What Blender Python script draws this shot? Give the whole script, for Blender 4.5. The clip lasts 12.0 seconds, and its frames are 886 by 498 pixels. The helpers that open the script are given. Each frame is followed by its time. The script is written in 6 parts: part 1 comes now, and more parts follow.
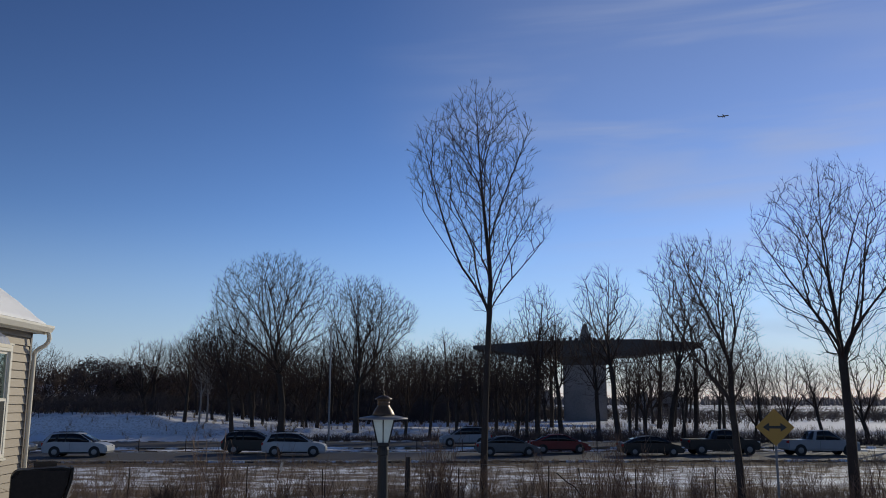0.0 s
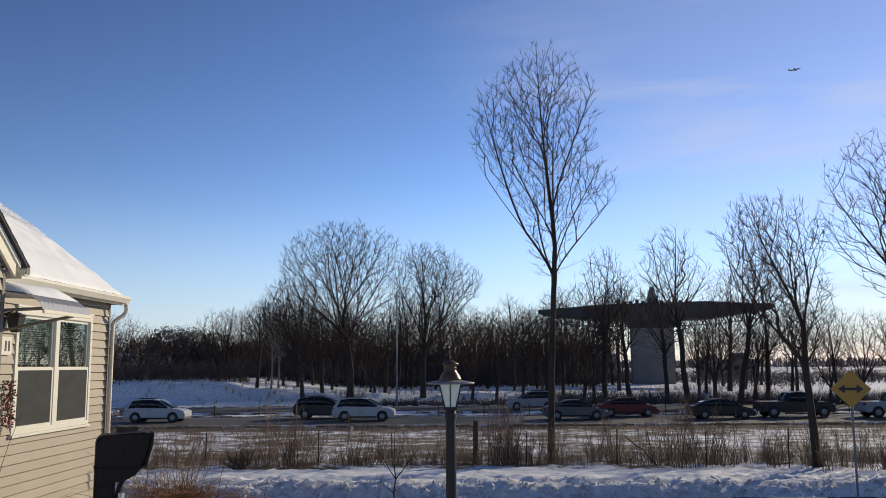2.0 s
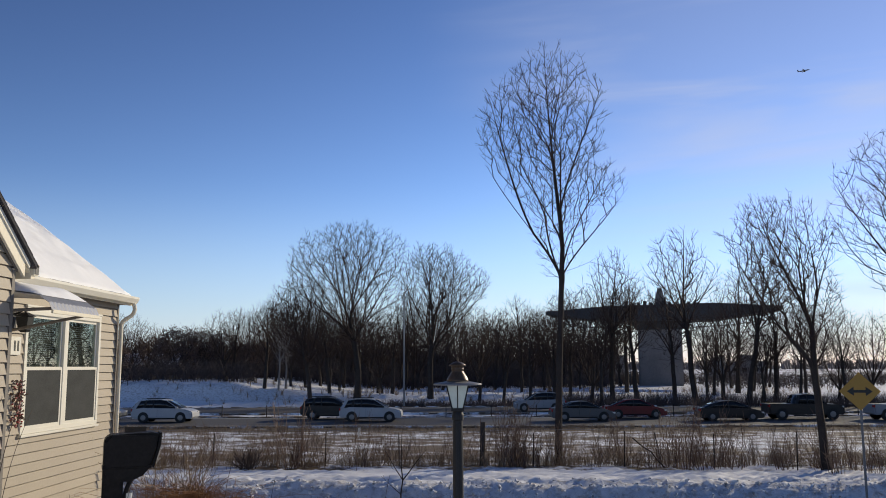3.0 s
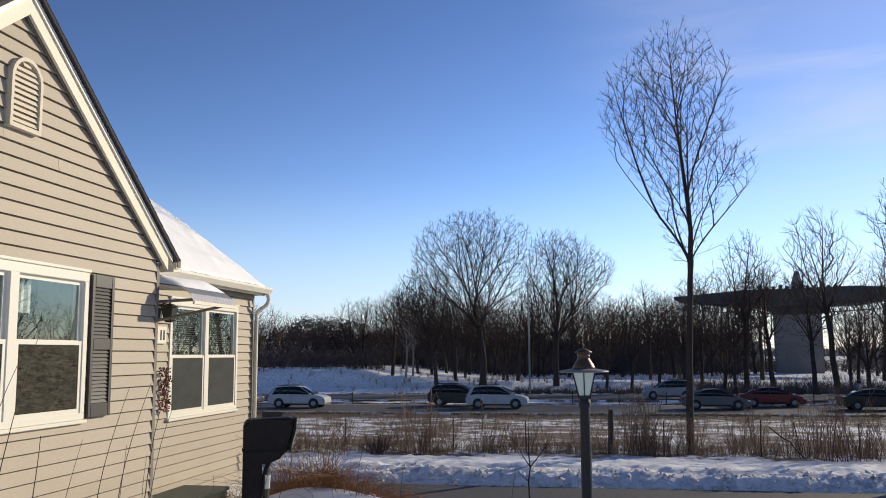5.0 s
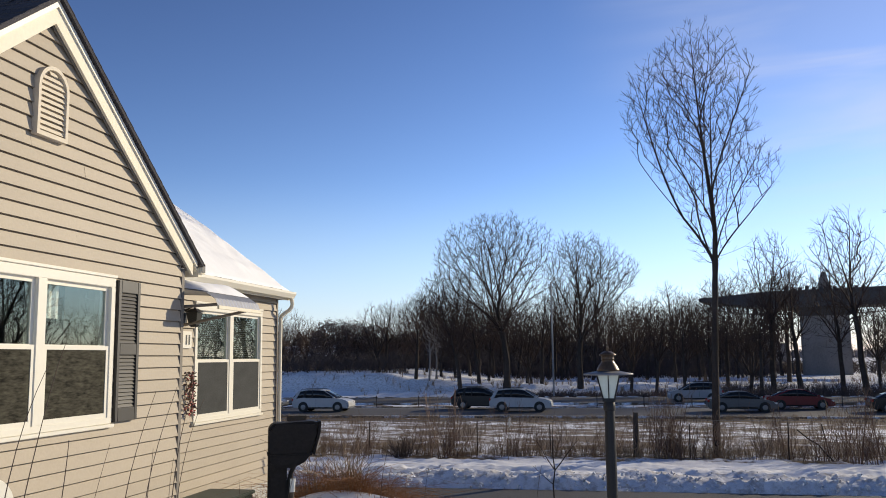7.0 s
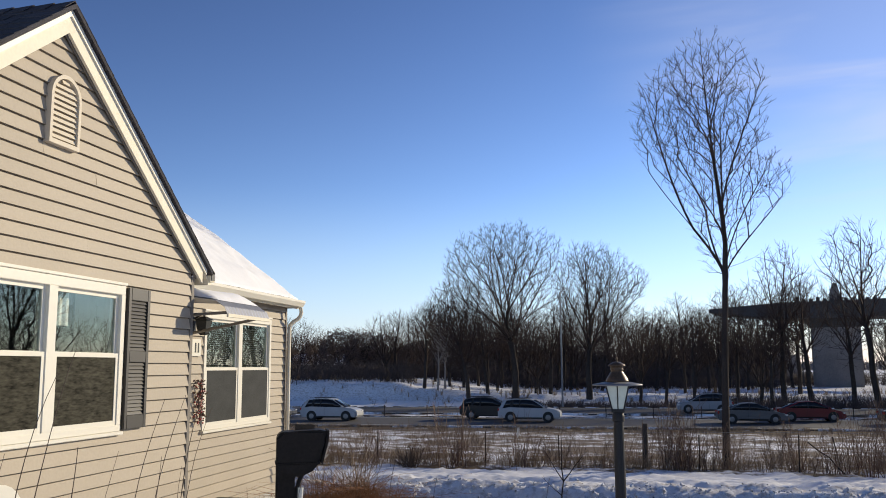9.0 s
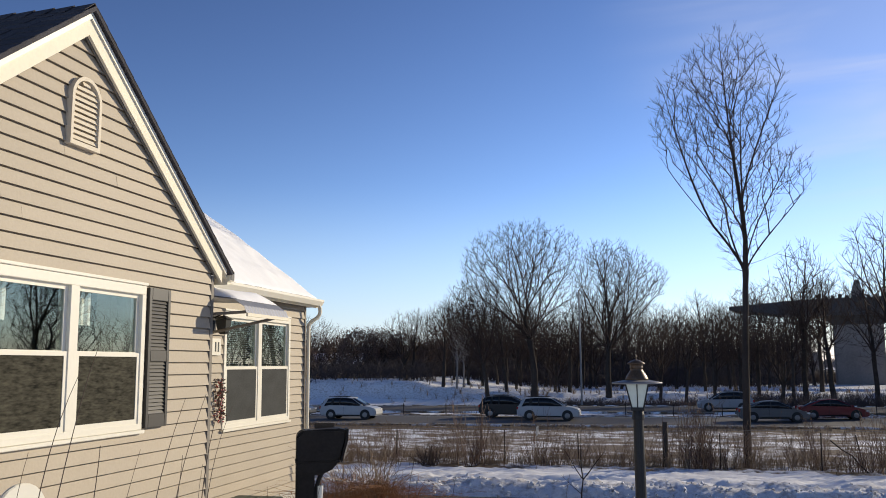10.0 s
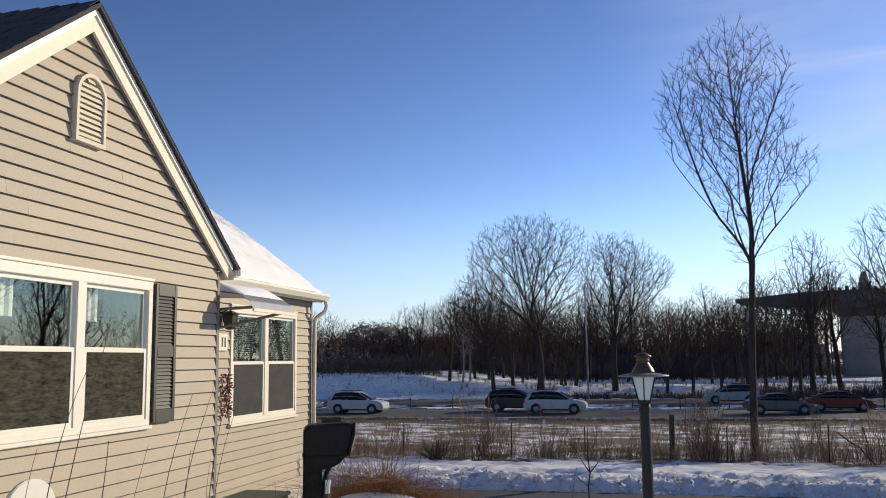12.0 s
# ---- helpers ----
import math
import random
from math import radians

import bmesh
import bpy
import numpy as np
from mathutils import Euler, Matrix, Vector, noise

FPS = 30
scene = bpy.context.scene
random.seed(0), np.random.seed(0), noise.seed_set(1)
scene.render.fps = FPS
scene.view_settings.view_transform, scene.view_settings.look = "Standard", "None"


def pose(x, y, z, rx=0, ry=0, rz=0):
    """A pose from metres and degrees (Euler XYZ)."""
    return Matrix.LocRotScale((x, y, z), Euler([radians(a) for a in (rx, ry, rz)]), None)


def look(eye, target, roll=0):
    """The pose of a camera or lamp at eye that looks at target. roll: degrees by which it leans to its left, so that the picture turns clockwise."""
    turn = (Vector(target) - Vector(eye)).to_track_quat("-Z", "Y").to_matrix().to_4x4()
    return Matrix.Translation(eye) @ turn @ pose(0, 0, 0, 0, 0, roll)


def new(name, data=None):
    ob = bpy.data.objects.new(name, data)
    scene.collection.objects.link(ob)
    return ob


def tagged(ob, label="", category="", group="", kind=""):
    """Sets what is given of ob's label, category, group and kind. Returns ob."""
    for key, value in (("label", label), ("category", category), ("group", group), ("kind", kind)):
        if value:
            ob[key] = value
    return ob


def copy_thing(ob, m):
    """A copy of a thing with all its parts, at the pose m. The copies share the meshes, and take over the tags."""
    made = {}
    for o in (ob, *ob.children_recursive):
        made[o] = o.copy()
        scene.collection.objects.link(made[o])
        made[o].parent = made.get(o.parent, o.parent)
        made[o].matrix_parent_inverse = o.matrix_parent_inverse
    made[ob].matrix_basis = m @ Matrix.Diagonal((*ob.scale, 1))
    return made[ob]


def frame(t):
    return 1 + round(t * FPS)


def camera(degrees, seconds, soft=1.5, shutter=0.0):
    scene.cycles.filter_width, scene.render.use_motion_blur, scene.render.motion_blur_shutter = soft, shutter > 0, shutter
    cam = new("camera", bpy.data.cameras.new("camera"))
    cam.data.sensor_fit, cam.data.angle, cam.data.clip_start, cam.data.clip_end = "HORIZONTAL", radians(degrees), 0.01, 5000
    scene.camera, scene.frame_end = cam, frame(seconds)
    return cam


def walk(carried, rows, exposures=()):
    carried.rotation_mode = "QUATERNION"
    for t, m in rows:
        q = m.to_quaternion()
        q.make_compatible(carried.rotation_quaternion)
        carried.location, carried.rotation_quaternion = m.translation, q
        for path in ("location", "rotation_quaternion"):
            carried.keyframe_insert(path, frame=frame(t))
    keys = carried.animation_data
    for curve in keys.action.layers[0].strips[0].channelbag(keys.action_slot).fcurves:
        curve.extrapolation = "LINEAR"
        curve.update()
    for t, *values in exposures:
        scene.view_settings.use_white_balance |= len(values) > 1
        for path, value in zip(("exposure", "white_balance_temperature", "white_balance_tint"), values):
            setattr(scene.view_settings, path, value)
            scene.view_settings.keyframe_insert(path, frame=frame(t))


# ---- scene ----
cam = camera(54.72, 12.0, soft=0.95)
EYE = (0.0, 0.0, 2.15)
# seconds, yaw, pitch, roll: a hand-held turn on the spot
TURN = [
    (0.0, -3.11, 10.04, -0.11),
    (0.5, -0.49, 7.87, 0.80),
    (1.0, 0.77, 7.93, 1.23),
    (1.5, 0.86, 7.72, 0.69),
    (2.0, 1.27, 7.75, 0.43),
    (2.5, 1.60, 7.80, 0.30),
    (4.3, 3.22, 7.85, 0.43),
    (4.5, 5.03, 7.52, 0.44),
    (5.0, 10.04, 7.03, 0.39),
    (5.5, 11.42, 6.91, 0.33),
    (6.0, 11.50, 6.99, 0.53),
    (6.5, 11.62, 7.14, 0.61),
    (7.0, 11.59, 7.26, 0.66),
    (9.0, 12.16, 7.89, 0.30),
    (9.5, 12.83, 7.86, 0.32),
    (10.0, 13.40, 7.80, 0.43),
    (10.5, 13.49, 7.83, 0.59),
    (11.0, 13.53, 7.77, 0.70),
    (11.5, 13.63, 7.74, 0.76),
    (12.0, 13.82, 7.41, 0.74),
]
EXPOSURES = [(0.0, -0.88, 5950, 9), (0.5, -0.5, 6150, 10), (1.5, -0.15, 6500, 10), (2.0, -0.34, 6500, 10), (2.5, -0.36, 6450, 10), (4.3, -0.45, 6400, 10), (4.6, -0.38, 6450, 10), (5.0, -0.12, 6450, 10), (5.5, 0.02, 6550, 10), (7.0, -0.1, 6550, 10), (12.0, -0.1, 6550, 10)]
walk(cam, [(t, pose(*EYE, 90 + p, r, w)) for t, w, p, r in TURN], EXPOSURES)

# ---- light ----
SUN_AZ, SUN_EL = 42.0, 18.5          # degrees from +y towards +x, and above the horizon
world = bpy.data.worlds.new("world")
scene.world = world
world.use_nodes = True
wn = world.node_tree.nodes
sky = wn.new("ShaderNodeTexSky")
sky.sky_type = "NISHITA"
sky.sun_disc = False
sky.sun_elevation, sky.sun_rotation = radians(SUN_EL), radians(SUN_AZ)
sky.altitude = 1800.0
sky.air_density, sky.dust_density, sky.ozone_density = 1.0, 0.12, 5.0
wl = world.node_tree.links
level, deepen = wn.new("ShaderNodeVectorMath"), wn.new("ShaderNodeGamma")       # a crisp winter sky
level.operation, level.inputs[1].default_value = "MULTIPLY", (0.291, 0.2015, 0.1590)
deepen.inputs["Gamma"].default_value = 1.6
wl.new(sky.outputs[0], level.inputs[0]), wl.new(level.outputs[0], deepen.inputs["Color"])
# thin streaks of cirrus on the sun's side
tc_w, squash, wisp, veil, near_sun, side, both, cirrus = (wn.new("ShaderNode" + k) for k in ("TexCoord", "Mapping", "TexNoise", "MapRange", "VectorMath", "MapRange", "Math", "Mix"))
squash.inputs["Rotation"].default_value, squash.inputs["Scale"].default_value = (radians(12), 0, 0), (1.2, 1.2, 11.0)
wisp.inputs["Scale"].default_value, wisp.inputs["Detail"].default_value, wisp.inputs["Distortion"].default_value = 1.6, 4, 0.6
veil.inputs["From Min"].default_value, veil.inputs["From Max"].default_value, veil.interpolation_type = 0.42, 0.72, "SMOOTHSTEP"
veil.inputs["To Min"].default_value = 0.3
near_sun.operation, near_sun.inputs[1].default_value = "DOT_PRODUCT", (math.sin(radians(30)) * 0.93, math.cos(radians(30)) * 0.93, 0.37)
side.inputs["From Min"].default_value, side.inputs["From Max"].default_value, side.interpolation_type = 0.85, 0.99, "SMOOTHSTEP"
side.inputs["To Max"].default_value = 0.6
both.operation, cirrus.data_type = "MULTIPLY", "RGBA"
wl.new(tc_w.outputs["Generated"], squash.inputs["Vector"]), wl.new(squash.outputs[0], wisp.inputs["Vector"]), wl.new(wisp.outputs["Fac"], veil.inputs["Value"])
wl.new(tc_w.outputs["Generated"], near_sun.inputs[0]), wl.new(near_sun.outputs["Value"], side.inputs["Value"])
wl.new(veil.outputs[0], both.inputs[0]), wl.new(side.outputs[0], both.inputs[1]), wl.new(both.outputs[0], cirrus.inputs["Factor"])
for socket in cirrus.inputs:
    if socket.type == "RGBA" and socket.name == "A":
        wl.new(deepen.outputs[0], socket)
    elif socket.type == "RGBA":
        socket.default_value = (0.62, 0.66, 0.82, 1)
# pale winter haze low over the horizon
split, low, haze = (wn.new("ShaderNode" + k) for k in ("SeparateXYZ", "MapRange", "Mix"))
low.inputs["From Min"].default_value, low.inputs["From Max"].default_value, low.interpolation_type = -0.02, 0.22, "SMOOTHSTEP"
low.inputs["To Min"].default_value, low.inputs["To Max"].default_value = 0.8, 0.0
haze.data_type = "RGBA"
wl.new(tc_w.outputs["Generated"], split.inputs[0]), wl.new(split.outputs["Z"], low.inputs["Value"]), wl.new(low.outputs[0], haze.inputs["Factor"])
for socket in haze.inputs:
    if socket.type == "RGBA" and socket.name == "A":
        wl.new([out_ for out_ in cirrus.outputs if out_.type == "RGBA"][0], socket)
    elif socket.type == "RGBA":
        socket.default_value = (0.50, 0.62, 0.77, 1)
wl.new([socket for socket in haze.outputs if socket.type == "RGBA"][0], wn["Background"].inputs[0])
wn["Background"].inputs[1].default_value = 1.2
sun = new("sun", bpy.data.lights.new("sun", "SUN"))
sun.data.energy, sun.data.angle, sun.data.color = 4.9, radians(0.53), (1.0, 0.86, 0.62)
a, e = radians(SUN_AZ), radians(SUN_EL)
sun.matrix_world = look((0, 0, 0), (-math.sin(a) * math.cos(e), -math.cos(a) * math.cos(e), -math.sin(e)))
sun.location = (60, 60, 60)

# ---- materials ----
def mat(name, color, rough=0.6, vary=0.25, scale=6.0, bump=0.0, bump_scale=60.0, metal=0.0, rnd=0.0, second=None, patch=1.5, spec=0.5, lo=0.45, hi=0.6, stretch=1.0):
    """A surface with grain and stains at two scales, fine relief, and a shift of tone from piece to piece."""
    m = bpy.data.materials.new(name)
    m.use_nodes = True
    n, l = m.node_tree.nodes, m.node_tree.links
    b = n["Principled BSDF"]
    b.inputs["Roughness"].default_value, b.inputs["Metallic"].default_value = rough, metal
    b.inputs["Specular IOR Level"].default_value = spec
    tc = n.new("ShaderNodeTexCoord")
    fine, wide = n.new("ShaderNodeTexNoise"), n.new("ShaderNodeTexNoise")
    fine.inputs["Scale"].default_value, fine.inputs["Detail"].default_value = scale * 7, 6
    wide.inputs["Scale"].default_value, wide.inputs["Detail"].default_value = patch, 5
    coords = tc.outputs["Object"]
    if stretch != 1.0:
        squeeze = n.new("ShaderNodeVectorMath")
        squeeze.operation, squeeze.inputs[1].default_value = "MULTIPLY", (1, 1, stretch)
        l.new(coords, squeeze.inputs[0])
        coords = squeeze.outputs[0]
    for t in (fine, wide):
        l.new(coords, t.inputs["Vector"])
    add = n.new("ShaderNodeMath")
    add.operation = "ADD"
    l.new(fine.outputs["Fac"], add.inputs[0]), l.new(wide.outputs["Fac"], add.inputs[1])
    mr = n.new("ShaderNodeMapRange")
    mr.inputs["From Min"].default_value, mr.inputs["From Max"].default_value = 0.65, 1.35
    mr.inputs["To Min"].default_value, mr.inputs["To Max"].default_value = 1 - vary, 1 + vary
    l.new(add.outputs[0], mr.inputs["Value"])
    value = mr.outputs[0]
    if rnd:
        info, r2, mul = n.new("ShaderNodeObjectInfo"), n.new("ShaderNodeMapRange"), n.new("ShaderNodeMath")
        r2.inputs["To Min"].default_value, r2.inputs["To Max"].default_value = 1 - rnd, 1 + rnd
        l.new(info.outputs["Random"], r2.inputs["Value"])
        mul.operation = "MULTIPLY"
        l.new(value, mul.inputs[0]), l.new(r2.outputs[0], mul.inputs[1])
        value = mul.outputs[0]
    base = n.new("ShaderNodeVectorMath")
    base.operation = "SCALE"
    base.inputs[0].default_value = color
    l.new(value, base.inputs["Scale"])
    out = base.outputs[0]
    if second:
        mask, mix = n.new("ShaderNodeMapRange"), n.new("ShaderNodeMix")
        mask.inputs["From Min"].default_value, mask.inputs["From Max"].default_value = lo, hi
        mixn = n.new("ShaderNodeTexNoise")
        mixn.inputs["Scale"].default_value, mixn.inputs["Detail"].default_value, mixn.inputs["Roughness"].default_value = patch * 0.9, 10, 0.7
        l.new(tc.outputs["Object"], mixn.inputs["Vector"])
        l.new(mixn.outputs["Fac"], mask.inputs["Value"])
        mix.data_type = "RGBA"
        mix.inputs["B"].default_value = (*second, 1)
        for s in mix.inputs:
            if s.name == "B" and s.type == "RGBA":
                s.default_value = (*second, 1)
            if s.name == "A" and s.type == "RGBA":
                l.new(out, s)
        l.new(mask.outputs[0], mix.inputs["Factor"])
        out = [s for s in mix.outputs if s.type == "RGBA"][0]
    l.new(out, b.inputs["Base Color"])
    if bump:
        bn, bp = n.new("ShaderNodeTexNoise"), n.new("ShaderNodeBump")
        bn.inputs["Scale"].default_value, bn.inputs["Detail"].default_value = bump_scale, 6
        bp.inputs["Strength"].default_value, bp.inputs["Distance"].default_value = bump, 0.02
        l.new(tc.outputs["Object"], bn.inputs["Vector"])
        l.new(bn.outputs["Fac"], bp.inputs["Height"]), l.new(bp.outputs[0], b.inputs["Normal"])
    return m


def glass(name, tint=(0.88, 0.93, 0.92), gloss=2.5):
    """A clear double pane: see-through, with the gloss that its angle gives."""
    m = bpy.data.materials.new(name)
    m.use_nodes = True
    n, l = m.node_tree.nodes, m.node_tree.links
    n.remove(n["Principled BSDF"])
    fr, rise, mul, mix, tr, gl = (n.new("ShaderNode" + k) for k in ("LayerWeight", "Math", "Math", "MixShader", "BsdfTransparent", "BsdfGlossy"))
    fr.inputs["Blend"].default_value = 0.5
    rise.operation, rise.inputs[1].default_value = "POWER", 5.0
    mul.operation, mul.use_clamp = "MULTIPLY_ADD", True
    mul.inputs[1].default_value, mul.inputs[2].default_value = 0.95 * gloss, 0.05 * gloss
    tr.inputs[0].default_value = (*tint, 1)
    gl.inputs["Roughness"].default_value = 0.01
    gl.inputs[0].default_value = (0.80, 0.90, 0.83, 1)
    l.new(fr.outputs["Facing"], rise.inputs[0]), l.new(rise.outputs[0], mul.inputs[0]), l.new(mul.outputs[0], mix.inputs[0])
    l.new(tr.outputs[0], mix.inputs[1]), l.new(gl.outputs[0], mix.inputs[2])
    l.new(mix.outputs[0], n["Material Output"].inputs[0])
    return m


SNOW = mat("snow", (0.8, 0.81, 0.84), 0.7, 0.06, 4, 0.5, 9, spec=0.2)
ROOF_SNOW = mat("roof_snow", (0.92, 0.92, 0.92), 0.7, 0.03, 3, 0.25, 7, spec=0.2)
SNOW_BANK = mat("ploughed_snow", (0.76, 0.77, 0.80), 0.8, 0.12, 5, 0.9, 14, second=(0.48, 0.46, 0.45), patch=4.5, lo=0.48, hi=0.62, spec=0.2)
SNOW_GRASS = mat("snow_with_grass", (0.82, 0.83, 0.87), 0.8, 0.08, 4, 0.5, 12, second=(0.13, 0.09, 0.05), patch=0.8, lo=0.46, hi=0.56, spec=0.2)
SNOW_ROUGH = mat("snow_over_stubble", (0.8, 0.82, 0.86), 0.8, 0.08, 4, 0.5, 8, second=(0.16, 0.115, 0.075), patch=0.5, lo=0.425, hi=0.53, spec=0.2)
FIELD = mat("far_field", (0.75, 0.77, 0.82), 0.8, 0.1, 0.3, second=(0.2, 0.15, 0.1), patch=0.012, lo=0.5, hi=0.6, spec=0.2)
VERGE = mat("dry_verge", (0.12, 0.085, 0.055), 0.9, 0.35, 3, 0.6, 20, second=(0.7, 0.71, 0.75), patch=0.5, lo=0.6, hi=0.7, spec=0.2)
ASPHALT = mat("asphalt", (0.055, 0.053, 0.052), 0.75, 0.25, 6, 0.3, 90, patch=0.3)
HIGHWAY = mat("salted_asphalt", (0.062, 0.058, 0.056), 0.75, 0.25, 5, 0.2, 60, patch=0.15)
SIDING = mat("vinyl_siding", (0.39, 0.333, 0.256), 0.55, 0.07, 5, 0.06, 30, rnd=0.045, patch=0.8, spec=0.22)
TRIM = mat("cream_trim", (0.8, 0.735, 0.58), 0.6, 0.06, 4, patch=1.0, spec=0.15)
VENT = mat("vent_cream", (0.64, 0.57, 0.45), 0.6, 0.06, 5, patch=1.0, spec=0.15)
TRIM_TAN = mat("tan_metal_trim", (0.2, 0.18, 0.155), 0.6, 0.08, 4, spec=0.2)
WHITE = mat("white_vinyl", (0.76, 0.725, 0.62), 0.45, 0.03, 4, spec=0.25)
SHUTTER = mat("dark_shutter", (0.036, 0.033, 0.03), 0.45, 0.12, 6)
SHINGLE = mat("dark_shingle", (0.045, 0.042, 0.048), 0.9, 0.35, 9, 0.6, 120, rnd=0.2)
FOUNDATION = mat("pale_concrete", (0.45, 0.43, 0.39), 0.85, 0.15, 5, 0.3, 40)
# dark tone stands for the unlit interior
ROOM = mat("room_shade_tone", (0.16, 0.15, 0.13), 0.8, 0.2, 2)
SCREEN = mat("insect_screen", (0.048, 0.045, 0.033), 0.85, 0.8, 2.2, patch=6, spec=0.1, stretch=4.0)
SCREEN_PALE = mat("grey_insect_screen", (0.06, 0.062, 0.06), 0.85, 0.2, 5, patch=3, spec=0.1, stretch=2.0)
BLIND = mat("grey_blind", (0.2, 0.2, 0.19), 0.7, 0.1, 8)
CLOTH = mat("pale_curtain", (0.6, 0.58, 0.54), 0.9, 0.1, 8)
BLACK = mat("black_plastic", (0.02, 0.017, 0.015), 0.55, 0.35, 5, 0.15, 40, spec=0.15)
IRON = mat("black_iron", (0.016, 0.016, 0.017), 0.5, 0.3, 12, 0.05, 60, spec=0.3)
COPPER = mat("aged_copper_paint", (0.10, 0.065, 0.04), 0.42, 0.35, 12, patch=8, metal=0.4)
FROST = mat("frosted_lamp_glass", (0.62, 0.68, 0.60), 0.35, 0.06, 5)
AWNING = mat("milky_awning_sheet", (0.32, 0.32, 0.33), 0.3, 0.15, 5, patch=4)
WOOD_DARK = mat("weathered_post_wood", (0.05, 0.04, 0.034), 0.85, 0.35, 6, 0.5, 40)
WOOD_BROWN = mat("brown_board", (0.10, 0.07, 0.045), 0.8, 0.25, 6)
GREEN = mat("dark_green_paint", (0.025, 0.04, 0.028), 0.5, 0.25, 5)
STEEL = mat("galvanised_steel", (0.20, 0.20, 0.21), 0.55, 0.12, 6, metal=0.3)
SIGN = mat("yellow_sign_sheet", (0.42, 0.24, 0.04), 0.6, 0.06, 4)
SIGN_BLACK = mat("black_sign_ink", (0.015, 0.015, 0.015), 0.5, 0.1, 4)
CONCRETE = mat("pier_concrete", (0.23, 0.205, 0.185), 0.85, 0.25, 1.0, 0.2, 8, patch=0.3)
DECK = mat("dark_deck_steel", (0.055, 0.052, 0.052), 0.7, 0.25, 1.0, patch=0.2)
BARK = mat("grey_brown_bark", (0.052, 0.043, 0.038), 0.95, 0.35, 8, 0.6, 40, patch=2, spec=0.1)
TWIG = mat("brown_twigs", (0.06, 0.043, 0.037), 0.9, 0.25, 3, spec=0.1)
BIRCH = mat("pale_birch_bark", (0.22, 0.2, 0.19), 0.9, 0.35, 3, spec=0.1)
WOODS = mat("dark_thicket_bark", (0.085, 0.066, 0.062), 0.9, 0.3, 1, rnd=0.2)
# lightened: distance haze is put into the colour of the far woods
FAR_WOOD = mat("far_wood_with_haze", (0.16, 0.14, 0.14), 0.9, 0.2, 0.05)
LEAFY = mat("withered_oak_leaves", (0.125, 0.085, 0.068), 0.9, 0.35, 2)
DRY = mat("dry_tan_grass", (0.28, 0.20, 0.125), 0.85, 0.3, 3)
RUST = mat("rust_orange_grass", (0.30, 0.135, 0.05), 0.85, 0.3, 3)
STEM = mat("red_brown_stems", (0.155, 0.098, 0.07), 0.85, 0.3, 4)
DARK_STEM = mat("dark_dead_stem", (0.085, 0.058, 0.042), 0.85, 0.3, 4)
TYRE = mat("tyre_rubber", (0.015, 0.015, 0.015), 0.8, 0.2, 6)
RIM = mat("alloy_rim", (0.2, 0.2, 0.21), 0.35, 0.1, 6, metal=0.7)
CAR_GLASS = mat("tinted_car_glass", (0.012, 0.014, 0.016), 0.08, 0.1, 2)
HEADLIGHT = mat("headlight_lens", (0.7, 0.7, 0.68), 0.15, 0.05, 6)
TAIL = mat("red_lens", (0.35, 0.02, 0.02), 0.2, 0.1, 6)
BERRY = mat("red_berry", (0.35, 0.03, 0.03), 0.4, 0.2, 20)
INK = mat("number_ink", (0.02, 0.02, 0.02), 0.6, 0.1, 6)
PANE = glass("window_pane")


def paint(name, color):
    m = mat(name, color, 0.38, 0.08, 2, patch=1.2, spec=0.35)
    m.node_tree.nodes["Principled BSDF"].inputs["Coat Weight"].default_value = 0.15
    return m


# ---- building blocks ----
def link(name, bm, material, smooth=False):
    me = bpy.data.meshes.new(name)
    bmesh.ops.recalc_face_normals(bm, faces=bm.faces)
    bm.to_mesh(me)
    bm.free()
    me.materials.append(material)
    if smooth:
        me.polygons.foreach_set("use_smooth", [True] * len(me.polygons))
    return new(name, me)


def part(name, bm, material, parent, label="", smooth=False):
    """One mesh under a thing or a part, in the thing's own axes."""
    ob = link(name, bm, material, smooth)
    ob.parent = parent
    return tagged(ob, label)


def wpart(name, bm, material, parent, label="", smooth=False):
    """The same, for a mesh given in world axes under an unturned thing."""
    ob = part(name, bm, material, parent, label, smooth)
    ob.matrix_parent_inverse = Matrix.Translation(-parent.location)
    return ob


def thing(name, m, label, category, group="", kind=""):
    ob = new(name)
    ob.matrix_basis = m
    ob.empty_display_size = 0.1
    return tagged(ob, label, category, group, kind)


def box(bm, x0, x1, y0, y1, z0, z1, bevel=0.0):
    v = [bm.verts.new(p) for p in ((x0, y0, z0), (x1, y0, z0), (x1, y1, z0), (x0, y1, z0), (x0, y0, z1), (x1, y0, z1), (x1, y1, z1), (x0, y1, z1))]
    fs = [bm.faces.new([v[i] for i in f]) for f in ((3, 2, 1, 0), (4, 5, 6, 7), (0, 1, 5, 4), (1, 2, 6, 5), (2, 3, 7, 6), (3, 0, 4, 7))]
    if bevel:
        bmesh.ops.bevel(bm, geom=list({e for f in fs for e in f.edges}), offset=bevel, segments=2, affect="EDGES")
    return bm


def hexa(bm, low, high):
    """A solid between two four-cornered rings."""
    v = [bm.verts.new(p) for p in (*low, *high)]
    for f in ((3, 2, 1, 0), (4, 5, 6, 7), (0, 1, 5, 4), (1, 2, 6, 5), (2, 3, 7, 6), (3, 0, 4, 7)):
        bm.faces.new([v[i] for i in f])
    return bm


